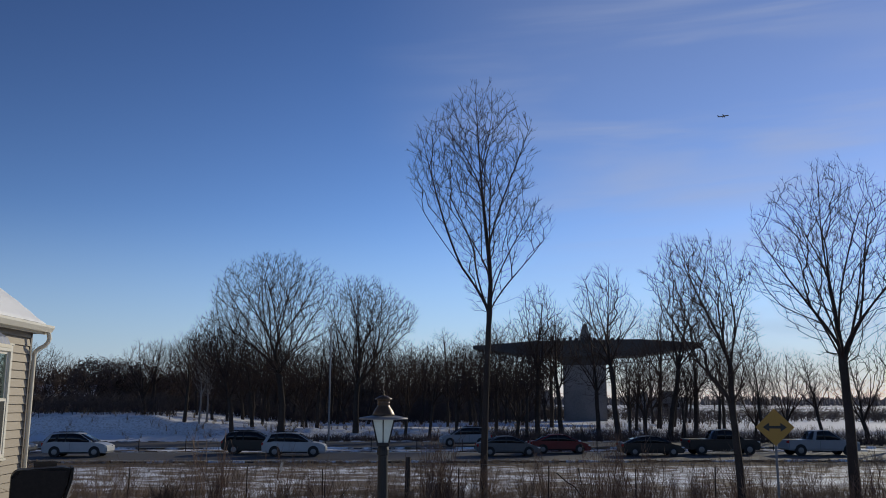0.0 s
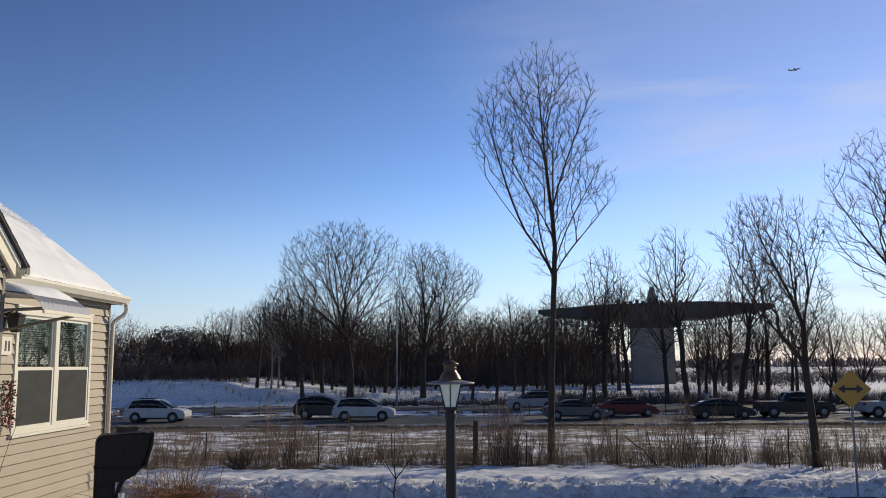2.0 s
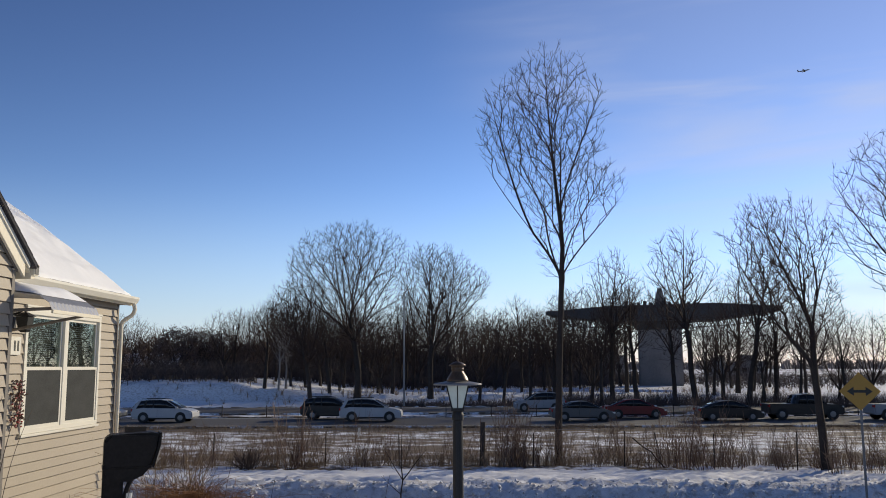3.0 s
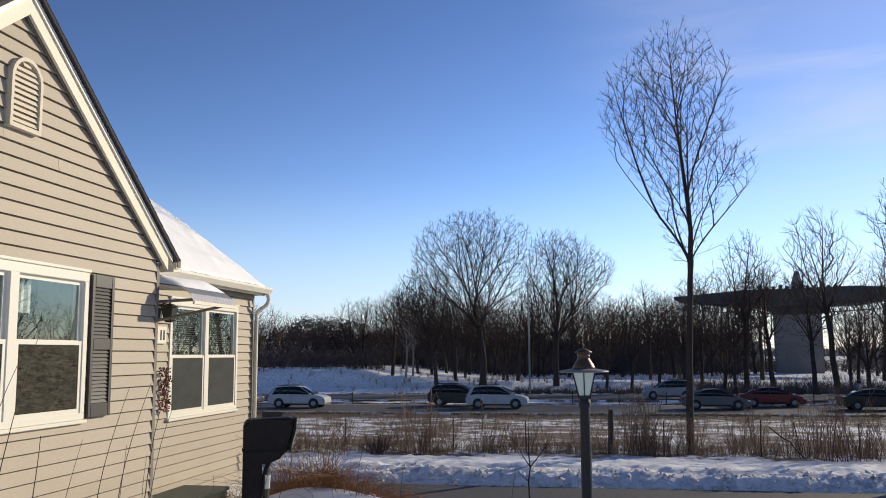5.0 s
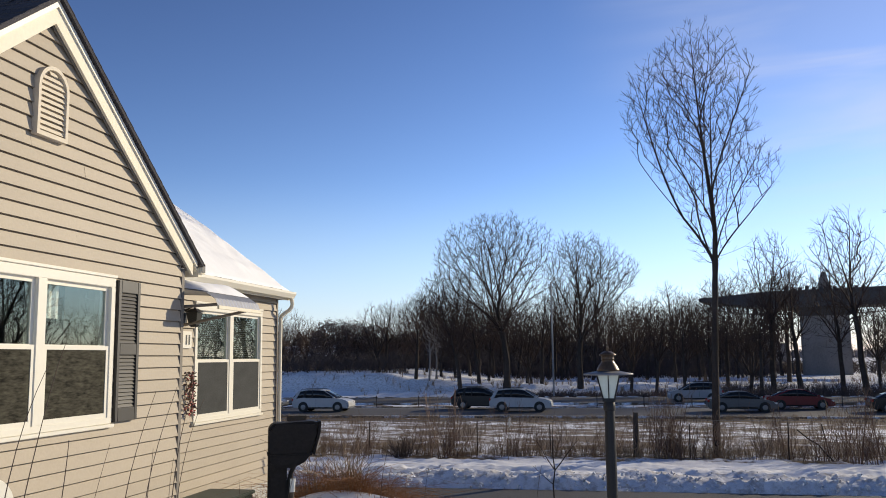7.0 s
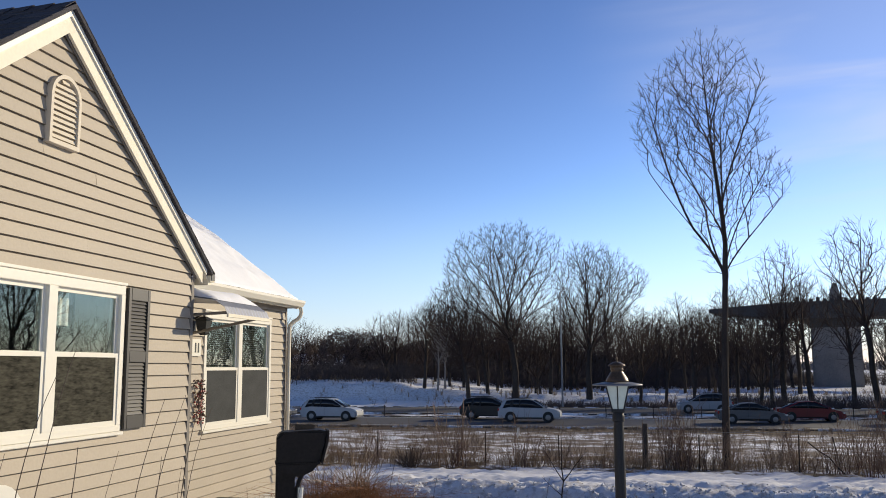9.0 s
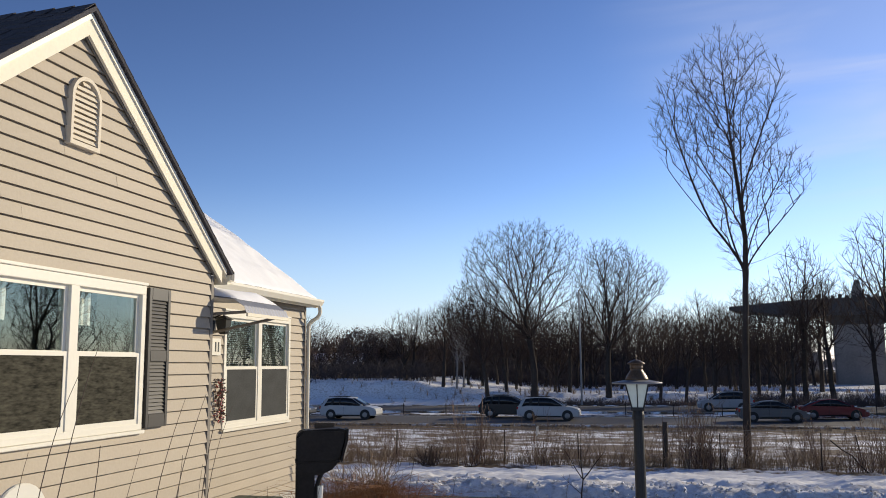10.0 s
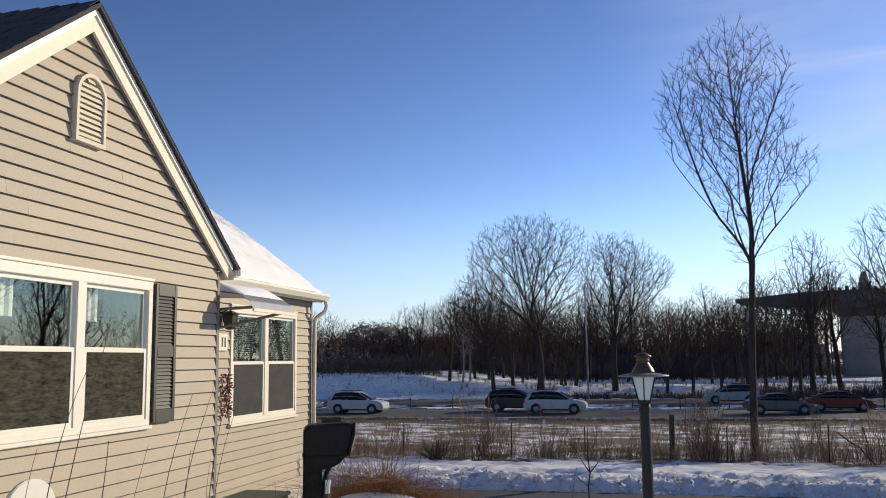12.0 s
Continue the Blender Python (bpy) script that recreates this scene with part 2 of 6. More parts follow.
def rod(bm, p, q, r0, r1=None, n=8):
    p, q = Vector(p), Vector(q)
    d = (q - p).normalized()
    u = d.orthogonal().normalized()
    w = d.cross(u)
    r1 = r0 if r1 is None else r1
    rings = [[bm.verts.new(c + (u * math.cos(k * math.tau / n) + w * math.sin(k * math.tau / n)) * r) for k in range(n)] for c, r in ((p, r0), (q, r1))]
    for k in range(n):
        bm.faces.new((rings[0][k], rings[0][(k + 1) % n], rings[1][(k + 1) % n], rings[1][k]))
    bm.faces.new(rings[0][::-1]), bm.faces.new(rings[1])
    return bm


def pipe(bm, points, r, n=8):
    for p, q in zip(points, points[1:]):
        d = (Vector(q) - Vector(p)).normalized() * r * 0.4
        rod(bm, Vector(p) - d, Vector(q) + d, r, r, n)
    return bm


def turned(bm, profile, n=20):
    """A round body from (radius, height) pairs."""
    rings = [[bm.verts.new((r * math.cos(k * math.tau / n), r * math.sin(k * math.tau / n), z)) for k in range(n)] for r, z in profile]
    for a0, a1 in zip(rings, rings[1:]):
        for k in range(n):
            bm.faces.new((a0[k], a0[(k + 1) % n], a1[(k + 1) % n], a1[k]))
    bm.faces.new(rings[0][::-1]), bm.faces.new(rings[-1])
    return bm


def prism(bm, outline, half, bevel=0.0):
    """An (x, z) outline pushed out to both sides along y."""
    a0 = [bm.verts.new((x, -half, z)) for x, z in outline]
    a1 = [bm.verts.new((x, half, z)) for x, z in outline]
    k = len(outline)
    fs = [bm.faces.new(a0), bm.faces.new(a1[::-1])]
    for i in range(k):
        fs.append(bm.faces.new((a0[i], a1[i], a1[(i + 1) % k], a0[(i + 1) % k])))
    if bevel:
        bmesh.ops.bevel(bm, geom=list({e for f in fs[:2] for e in f.edges}), offset=bevel, segments=2, affect="EDGES")
    return bm


def B():
    return bmesh.new()


def fast_mesh(name, verts, quads, material):
    """A mesh of four-cornered faces straight from arrays."""
    me = bpy.data.meshes.new(name)
    verts, quads = np.asarray(verts, np.float32).reshape(-1, 3), np.asarray(quads, np.int32).reshape(-1, 4)
    me.vertices.add(len(verts)), me.loops.add(quads.size), me.polygons.add(len(quads))
    me.vertices.foreach_set("co", verts.ravel())
    me.loops.foreach_set("vertex_index", quads.ravel())
    me.polygons.foreach_set("loop_start", np.arange(0, quads.size, 4, dtype=np.int32))
    me.update(calc_edges=True)
    for m in material if isinstance(material, (list, tuple)) else [material]:
        me.materials.append(m)
    return me


def tubes(segs, sides):
    """Tapered tubes from rows of p0, p1, r0, r1."""
    s = np.asarray(segs, float)
    p0, p1, r0, r1 = s[:, :3], s[:, 3:6], s[:, 6], s[:, 7]
    d = p1 - p0
    d /= np.linalg.norm(d, axis=1, keepdims=True) + 1e-9
    ref = np.where(np.abs(d[:, 2:3]) > 0.9, np.array([[1.0, 0, 0]]), np.array([[0, 0, 1.0]]))
    u = np.cross(d, ref)
    u /= np.linalg.norm(u, axis=1, keepdims=True) + 1e-9
    w = np.cross(d, u)
    an = np.arange(sides) * math.tau / sides
    ring = u[:, None, :] * np.cos(an)[None, :, None] + w[:, None, :] * np.sin(an)[None, :, None]
    v = np.stack([p0[:, None] + ring * r0[:, None, None], p1[:, None] + ring * r1[:, None, None]], 1)
    i = np.arange(len(s))[:, None] * 2 * sides
    k = np.arange(sides)[None]
    k2 = (k + 1) % sides
    q = np.stack([i + k, i + k2, i + sides + k2, i + sides + k], -1)
    return v.reshape(-1, 3), q.reshape(-1, 4)

# ---- ground, street and highway ----
PROFILE = [(-4000, 0.0), (8, 0.0), (12.5, -0.22), (13.6, -0.34), (14.4, -0.36), (14.8, -0.95), (20.45, -0.95), (20.8, -0.74), (21.2, -0.66), (22, -0.64),
           (25.2, -0.72), (28, -0.86), (45, -1.5), (55.5, -1.93), (60, -1.99), (88.5, -1.99), (92, -2.15), (96.5, -2.1), (100.5, -1.15), (112, -1.15), (165, -1.2), (400, -2.0), (4600, -4.0)]


def smooth(a0, a1, x):
    t = min(1.0, max(0.0, (x - a0) / (a1 - a0)))
    return t * t * (3 - 2 * t)


def ground_z(x, y):
    z = float(np.interp(y, [p[0] for p in PROFILE], [p[1] for p in PROFILE]))
    left = 1 - smooth(-33, -13, x)
    z += left * 1.7 * smooth(97.2, 102, y) * (1 - smooth(150, 300, y))
    if 8 < y < 14.4:                                   # drift by the dry grass
        z += 0.6 * math.exp(-((x + 3.7) / 1.3) ** 2 - ((y - 11.0) / 0.7) ** 2) + 0.25 * math.exp(-((x + 2.0) / 0.9) ** 2 - ((y - 11.3) / 0.5) ** 2)
    if 20.3 < y < 27:
        z += (0.11 * noise.noise((x * 0.9, y * 2.0, 3)) + 0.09 * abs(noise.noise((x * 2.6, y * 3.6, 9))) + 0.085 * noise.noise((x * 6.5, y * 7.5, 2))) * smooth(20.3, 20.6, y) * (1 - 0.45 * smooth(21.6, 23, y))
    elif 14 < y < 14.8:
        z += 0.1 * noise.noise((x * 0.8, y, 5)) + 0.05 * noise.noise((x * 3, y * 3, 5))
    elif 26.9 < y < 56:
        z += 0.12 * noise.noise((x * 0.4, y * 0.4, 7)) + 0.04 * noise.noise((x * 2, y * 2, 2))
    elif y < 14:
        z += 0.04 * noise.noise((x * 1.1, y * 1.1, 1))
    elif y > 90:
        z += smooth(97, 99, y) * (1 - smooth(106, 112, y)) * (0.3 * noise.noise((x * 0.35, y * 0.5, 6)) + 0.16 * noise.noise((x * 0.9 + y * 0.4, y * 0.9, 8)))
        z += 0.12 * noise.noise((x * 0.15, y * 0.15, 4))
    return z


def spaced(stops):
    out = []
    for (a0, a1, step) in stops:
        out += list(np.arange(a0, a1, step))
    return np.array(out + [stops[-1][1]])


gx = spaced([(-4500, -500, 500), (-500, -100, 50), (-100, -40, 6), (-40, -14, 1.0), (-14, 16, 0.12), (16, 40, 1.0), (40, 100, 6), (100, 500, 50), (500, 4500, 500)])
gy = spaced([(-4000, -400, 600), (-400, -40, 60), (-40, 6, 2), (6, 14, 0.4), (14, 15, 0.2), (15, 20, 1.25), (20, 23, 0.1), (23, 26, 0.2), (26, 56, 0.9), (56, 60, 1), (60, 88, 4), (88, 98, 2), (98, 106, 0.5), (106, 110, 1), (110, 200, 10), (200, 600, 80), (600, 4600, 500)])
verts = [(x, y, ground_z(x, y)) for y in gy for x in gx]
nx = len(gx)
ii, jj = np.meshgrid(np.arange(len(gy) - 1), np.arange(nx - 1), indexing="ij")
quads = np.stack([ii * nx + jj, ii * nx + jj + 1, (ii + 1) * nx + jj + 1, (ii + 1) * nx + jj], -1).reshape(-1, 4)
me = fast_mesh("ground", verts, quads, [SNOW, SNOW_GRASS, SNOW_ROUGH, FIELD, VERGE, SNOW_BANK])
mid = ((gy[:-1] + gy[1:]) / 2)[ii].ravel()
slot = np.select([mid < 13.9, mid < 21.6, mid < 24.2, mid < 29, mid < 55, mid < 60.5, mid < 70, mid < 77, mid < 97.5, mid < 101, mid < 150], [0, 5, 0, 1, 2, 4, 0, 2, 0, 5, 0], 3)
me.polygons.foreach_set("material_index", slot.astype(np.int32))
me.polygons.foreach_set("use_smooth", [True] * len(me.polygons))
tagged(new("ground", me), "snow-covered yard, verge and open field with dry stubble", "ground", kind="structure")

bm = box(B(), -300, 300, 14.75, 20.38, -1.2, -0.9)
tagged(link("street", bm, ASPHALT), "narrow wet asphalt residential street between snow banks", "street", kind="structure")
for y0, y1 in ((59.6, 70.2), (76.4, 88.0)):
    bm = box(B(), -700, 700, y0, y1, -2.4, -1.9)
    tagged(link("road", bm, HIGHWAY), "salt-greyed asphalt highway carriageway with snowy shoulders", "road", kind="structure")
for y in (60.5, 69.4, 77.2, 87.2):
    bm = box(B(), -400, 400, y, y + 0.14, -1.9, -1.896)
    tagged(link("road_line", bm, WHITE), "thin pale painted edge line on the highway", "road marking", kind="structure")
rng = random.Random(5)
segs = []                                              # dirty snow left along the shoulders
for y0 in (59.3, 70.4, 76.1, 88.2):
    pts = [(x, y0 + rng.uniform(-0.2, 0.2), -1.93) for x in np.arange(-70, 70, 0.8)]
    for p, q in zip(pts, pts[1:]):
        if rng.random() < 0.75:
            segs.append((*p, *q, rng.uniform(0.05, 0.16), rng.uniform(0.05, 0.16)))
clods = []                                             # crumbled snow thrown up by the plough
for k in range(2600):
    x, y = rng.uniform(-17, 19), (20.42 + abs(rng.gauss(0, 0.55)) if k % 5 else rng.uniform(14.2, 14.75))
    z, r = ground_z(x, y), abs(rng.gauss(0.012, 0.026)) + 0.01
    clods.append((x, y, z - r * 0.5, x + rng.gauss(0, r), y + rng.gauss(0, r), z + r * 0.45, r, r * 0.4))
v, q = tubes(clods, 6)
tagged(new("snow_clods", fast_mesh("snow_clods", v, q, SNOW_BANK)), "crumbled clods of ploughed snow along the street", "snow", kind="stuff")
v, q = tubes(segs, 6)
tagged(new("snow_ridge", fast_mesh("snow_ridge", v, q, SNOW_ROUGH)), "low broken ridge of ploughed snow along the highway", "snow", kind="stuff")

# ---- the house ----
XG, XF = -4.87, -5.75                 # faces of the gable wing and of the recessed wall
YC, YA, YB = 6.46, 3.99, 8.97         # gable middle and wing ends
YE = 13.87                            # far end of the house
COURSE, Z0, EAVE = 0.127, 0.17, 3.2
SLOPE = 0.772
APEX = 5.405
WIN_G = (5.42, 7.60, 1.56, 2.965)      # y0, y1, z0, z1
WIN_F = (10.93, 13.2, 1.31, 2.945)
house = thing("house", Matrix.Translation((XF, 9.0, 0)), "small beige vinyl-sided house with a steep front gable and snowy roof", "house")


def wall_with_opening(name, x_face, y0, y1, z0, z1, hole, thick=0.2, peak=None):
    h0, h1, k0, k1 = hole
    wall = wpart(name, box(B(), x_face - thick, x_face - 0.016, y0, h0, z0, z1), SIDING, house)
    for a0, a1, b0, b1 in ((h1, y1, z0, z1), (h0, h1, z0, k0), (h0, h1, k1, z1)):
        part("wall_panel", box(B(), x_face - thick, x_face - 0.016, a0, a1, b0, b1), SIDING, wall)
    if peak:
        bm = B()
        low = [(x_face - thick, y0, z1), (x_face - 0.016, y0, z1), (x_face - 0.016, y1, z1), (x_face - thick, y1, z1)]
        hexa(bm, low, [(x, YC + s * 0.02, peak) for x, s in ((x_face - thick, -1), (x_face - 0.016, -1), (x_face - 0.016, 1), (x_face - thick, 1))])
        part("gable_panel", bm, SIDING, wall)
    return wall


gable_wall = wall_with_opening("gable_wall", XG, YA, YB, Z0, EAVE, WIN_G, peak=APEX - 0.2)
far_wall = wall_with_opening("far_wall", XF, YB - 0.6, YE, Z0, EAVE + 0.1, WIN_F)


def siding(wall, x_face, z0, z1, span, hole, rng):
    """Lapped boards, course by course, cut at the window and now and then at a seam."""
    k = 0
    z = z0
    while z < z1 - 0.02:
        top = min(z + COURSE, z1)
        b0, b1 = span(z)
        t0, t1 = span(top)
        h0, h1, g0, g1 = hole
        runs = [(b0, b1, t0, t1)]
        if z < g1 - 0.02 and top > g0 + 0.02:
            runs = [(b0, h0, t0, h0), (h1, b1, h1, t1)]
        cut = []
        for r in runs:
            if r[1] - r[0] > 1.5 and rng.random() < 0.2:
                s = rng.uniform(r[0] + 0.5, r[1] - 0.5)
                cut += [(r[0], s - 0.0015, r[2], s - 0.0015), (s + 0.0015, r[1], s + 0.0015, r[3])]
            else:
                cut.append(r)
        for y0, y1, u0, u1 in cut:
            if min(y1 - y0, u1 - u0) < 0.02:
                continue
            p = rng.uniform(-0.0015, 0.0015)
            low = [(x_face - 0.014, y0, z + 0.016), (x_face + 0.021 + p, y0, z + 0.013), (x_face + 0.021 + p, y1, z + 0.013), (x_face - 0.014, y1, z + 0.016)]
            high = [(x_face - 0.014, u0, top), (x_face + 0.001 + p, u0, top), (x_face + 0.001 + p, u1, top), (x_face - 0.014, u1, top)]
            part("siding_board", hexa(B(), low, high), SIDING, wall)
        z += COURSE
        k += 1


def gable_span(z):
    half = min(YB - YC - 0.05, max(0.0, (APEX - 0.18 - z) / SLOPE))
    return YC - half, YC + half


rs = random.Random(11)
siding(gable_wall, XG, Z0, APEX - 0.25, gable_span, WIN_G, rs)
siding(far_wall, XF, Z0, EAVE + 0.02, lambda z: (YB - 0.5, YE - 0.05), WIN_F, rs)

wpart("foundation", box(box(B(), XG - 4, XG - 0.03, YA, YB, -0.6, Z0), XF - 6, XF - 0.03, YB - 0.1, YE, -0.6, Z0), FOUNDATION, house, "pale concrete foundation")
bm = box(B(), XG - 6, XG - 0.22, YA, YA + 0.2, Z0, EAVE)
wpart("side_wall", bm, SIDING, house)
wpart("return_wall", box(B(), XF - 0.3, XG - 0.02, YB - 0.2, YB - 0.01, Z0, EAVE + 0.15), SIDING, house)
bm = box(B(), XF - 6, XF - 0.21, YE - 0.2, YE - 0.003, Z0, EAVE + 0.1)
wpart("end_wall", bm, SIDING, house)
wpart("back_wall", box(B(), XF - 6.2, XF - 6, YA, YE, Z0, EAVE + 0.1), SIDING, house)
# corner posts
for x, y in ((XG, YB), (XF, YE)):
    bm = box(B(), x - 0.03, x + 0.02, y - 0.055, y + 0.01, Z0, EAVE + (0.0 if x == XG else -0.02), 0.004)
    wpart("corner_post", bm, TRIM_TAN, house, "taupe metal corner post")

# rooms behind the windows: unseen, closed, with indoor shade put into their colour
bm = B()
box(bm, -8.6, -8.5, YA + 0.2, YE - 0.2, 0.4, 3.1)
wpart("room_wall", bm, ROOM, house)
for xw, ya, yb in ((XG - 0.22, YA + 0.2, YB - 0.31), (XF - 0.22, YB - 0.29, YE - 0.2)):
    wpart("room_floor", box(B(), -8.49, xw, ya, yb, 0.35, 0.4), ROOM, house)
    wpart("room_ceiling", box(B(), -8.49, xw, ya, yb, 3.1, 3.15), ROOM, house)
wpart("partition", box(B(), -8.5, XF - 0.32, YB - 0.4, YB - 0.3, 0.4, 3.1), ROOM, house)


def window(x, opening, screen, blinds):
    y0, y1, z0, z1 = opening
    mid, rail = (y0 + y1) / 2, (z0 + z1) / 2 + 0.02
    frame_ = wpart("window", box(B(), x - 0.1, x + 0.03, y0, y1, z1 - 0.09, z1, 0.004), WHITE, house, "white vinyl double window with four panes")
    for nm, a0, a1, b0, b1 in (("bottom_rail", y0, y1, z0, z0 + 0.06), ("jamb", y0, y0 + 0.07, z0 + 0.06, z1 - 0.09), ("jamb", y1 - 0.07, y1, z0 + 0.06, z1 - 0.09), ("mullion", mid - 0.06, mid + 0.06, z0 + 0.06, z1 - 0.09)):
        part(nm, box(B(), x - 0.1, x + 0.03, a0, a1, b0, b1, 0.004), WHITE, frame_)
    part("sill", box(B(), x - 0.02, x + 0.055, y0 - 0.02, y1 + 0.02, z0 - 0.035, z0 - 0.002, 0.005), WHITE, frame_)
    part("head_trim", box(B(), x - 0.02, x + 0.042, y0 - 0.015, y1 + 0.015, z1 + 0.002, z1 + 0.03, 0.004), WHITE, frame_)
    for a0, a1 in ((y0 + 0.07, mid - 0.06), (mid + 0.06, y1 - 0.07)):
        for b0, b1, xs in ((z0 + 0.06, rail + 0.02, -0.004), (rail - 0.02, z1 - 0.09, -0.03)):
            bm = B()
            for c0, c1, d0, d1 in ((a0, a1, b1 - 0.04, b1), (a0, a1, b0, b0 + 0.045), (a0, a0 + 0.04, b0 + 0.045, b1 - 0.04), (a1 - 0.04, a1, b0 + 0.045, b1 - 0.04)):
                box(bm, x + xs, x + xs + 0.024, c0, c1, d0, d1)
            part("sash", bm, WHITE, frame_)
            pane = part("pane", box(B(), x + xs + 0.008, x + xs + 0.014, a0 + 0.04, a1 - 0.04, b0 + 0.045, b1 - 0.04), PANE, frame_)
            pane.visible_shadow = False
        part("insect_screen", box(B(), x + 0.011, x + 0.014, a0 + 0.035, a1 - 0.035, z0 + 0.1, rail - 0.018), screen, frame_, "fine dark insect screen over the lower pane")
        if not blinds:
            for k in range(1):
                w0 = a0 + 0.06
                bm = B()
                for i in range(9):
                    ya, yb = w0 + i * 0.032, w0 + (i + 1) * 0.032
                    xa, xb = (x - 0.10 + 0.012 * math.sin(i * 1.9), x - 0.10 + 0.012 * math.sin((i + 1) * 1.9))
                    hexa(bm, [(xa - 0.004, ya, z1 - 0.42), (xb - 0.004, yb, z1 - 0.425), (xb, yb, z1 - 0.425), (xa, ya, z1 - 0.42)], [(xa - 0.004, ya, z1 - 0.12), (xb - 0.004, yb, z1 - 0.12), (xb, yb, z1 - 0.12), (xa, ya, z1 - 0.12)])
                part("curtain", bm, CLOTH, frame_, "short pale cafe curtain")
    if blinds:
        for i in range(44):
            a0, a1 = (mid + 0.08, y1 - 0.09) if i % 2 else (y0 + 0.09, mid - 0.08)
            z = z1 - 0.14 - (i // 2) * 0.03
            part("blind_slat", hexa(B(), [(x - 0.106, a0, z), (x - 0.106, a1, z), (x - 0.104, a1, z), (x - 0.104, a0, z)], [(x - 0.094, a0, z + 0.016), (x - 0.094, a1, z + 0.016), (x - 0.092, a1, z + 0.016), (x - 0.092, a0, z + 0.016)]), BLIND, frame_)
    return frame_


window(XG, WIN_G, SCREEN, False)
window(XF, WIN_F, SCREEN_PALE, True)

# shutter with louvres
y0, y1, z0, z1 = 7.628, 8.02, 1.57, 2.955
bm = B()
for a0, a1, b0, b1 in ((y0, y0 + 0.05, z0, z1), (y1 - 0.05, y1, z0, z1), (y0 + 0.05, y1 - 0.05, z0, z0 + 0.13), (y0 + 0.05, y1 - 0.05, z1 - 0.12, z1), (y0 + 0.05, y1 - 0.05, 2.22, 2.33)):
    box(bm, XG + 0.012, XG + 0.05, a0, a1, b0, b1, 0.004)
box(bm, XG + 0.012, XG + 0.018, y0 + 0.05, y1 - 0.05, z0 + 0.13, z1 - 0.12)
shutter = wpart("shutter", bm, SHUTTER, house, "dark grey louvred shutter beside the window")
for b0, b1 in ((z0 + 0.13, 2.22), (2.33, z1 - 0.12)):
    n = int((b1 - b0) / 0.036)
    for i in range(n):
        z = b0 + 0.004 + i * (b1 - b0) / n
        part("louvre", hexa(B(), [(XG + 0.034, y0 + 0.05, z), (XG + 0.042, y0 + 0.05, z), (XG + 0.042, y1 - 0.05, z), (XG + 0.034, y1 - 0.05, z)], [(XG + 0.018, y0 + 0.05, z + 0.034), (XG + 0.024, y0 + 0.05, z + 0.034), (XG + 0.024, y1 - 0.05, z + 0.034), (XG + 0.018, y1 - 0.05, z + 0.034)]), SHUTTER, shutter)

# arched gable vent
vy, vz0, vr = 6.5, 4.1, 0.208


def arch(r, zc, low, n=14):
    return [(-r, low)] + [(-r * math.cos(math.pi * k / n), zc + r * math.sin(math.pi * k / n)) for k in range(n + 1)] + [(r, low)]


outer, inner = arch(vr, vz0 + 0.44, vz0), arch(vr - 0.034, vz0 + 0.44, vz0 + 0.04)
bm = B()
rings = []
for pts, x in ((outer, XG), (outer, XG + 0.062), (inner, XG + 0.062), (inner, XG + 0.012)):
    rings.append([bm.verts.new((x, vy + p, q)) for p, q in pts])
for a0, a1 in zip(rings, rings[1:]):
    for k in range(len(outer)):
        j = (k + 1) % len(outer)
        bm.faces.new((a0[k], a0[j], a1[j], a1[k]))
bm.faces.new(rings[3])
vent = wpart("gable_vent", bm, VENT, house, "cream arched louvred attic vent")
for i in range(11):
    z = vz0 + 0.055 + i * 0.051
    over = max(0.0, z + 0.04 - (vz0 + 0.44))
    half = math.sqrt(max(0.0, (vr - 0.036) ** 2 - over ** 2)) if over < vr - 0.036 else 0
    if half > 0.02:
        part("vent_slat", hexa(B(), [(XG + 0.044, vy - half, z), (XG + 0.05, vy - half, z), (XG + 0.05, vy + half, z), (XG + 0.044, vy + half, z)], [(XG + 0.03, vy - half, z + 0.036), (XG + 0.036, vy - half, z + 0.036), (XG + 0.036, vy + half, z + 0.036), (XG + 0.03, vy + half, z + 0.036)]), VENT, vent)

# roofs: slabs on both slopes of the wing, then the main roof
RX0, RX1 = -11.5, XG + 0.075
HALF = 2.77


def slope_slab(bm, x0, x1, side, low, thick, inset=0.0, out=0.0):
    """A sloping slab on one side (-1 or 1) of the wing's ridge; low: how far under the top surface it begins."""
    y_e, z_e = YC + side * (HALF + out), APEX - SLOPE * (HALF + out)
    lo = [(x0, YC + side * inset, APEX - low - thick - SLOPE * inset), (x1, YC + side * inset, APEX - low - thick - SLOPE * inset), (x1, y_e, z_e - low - thick), (x0, y_e, z_e - low - thick)]
    hexa(bm, lo, [(p[0], p[1], p[2] + thick) for p in lo])


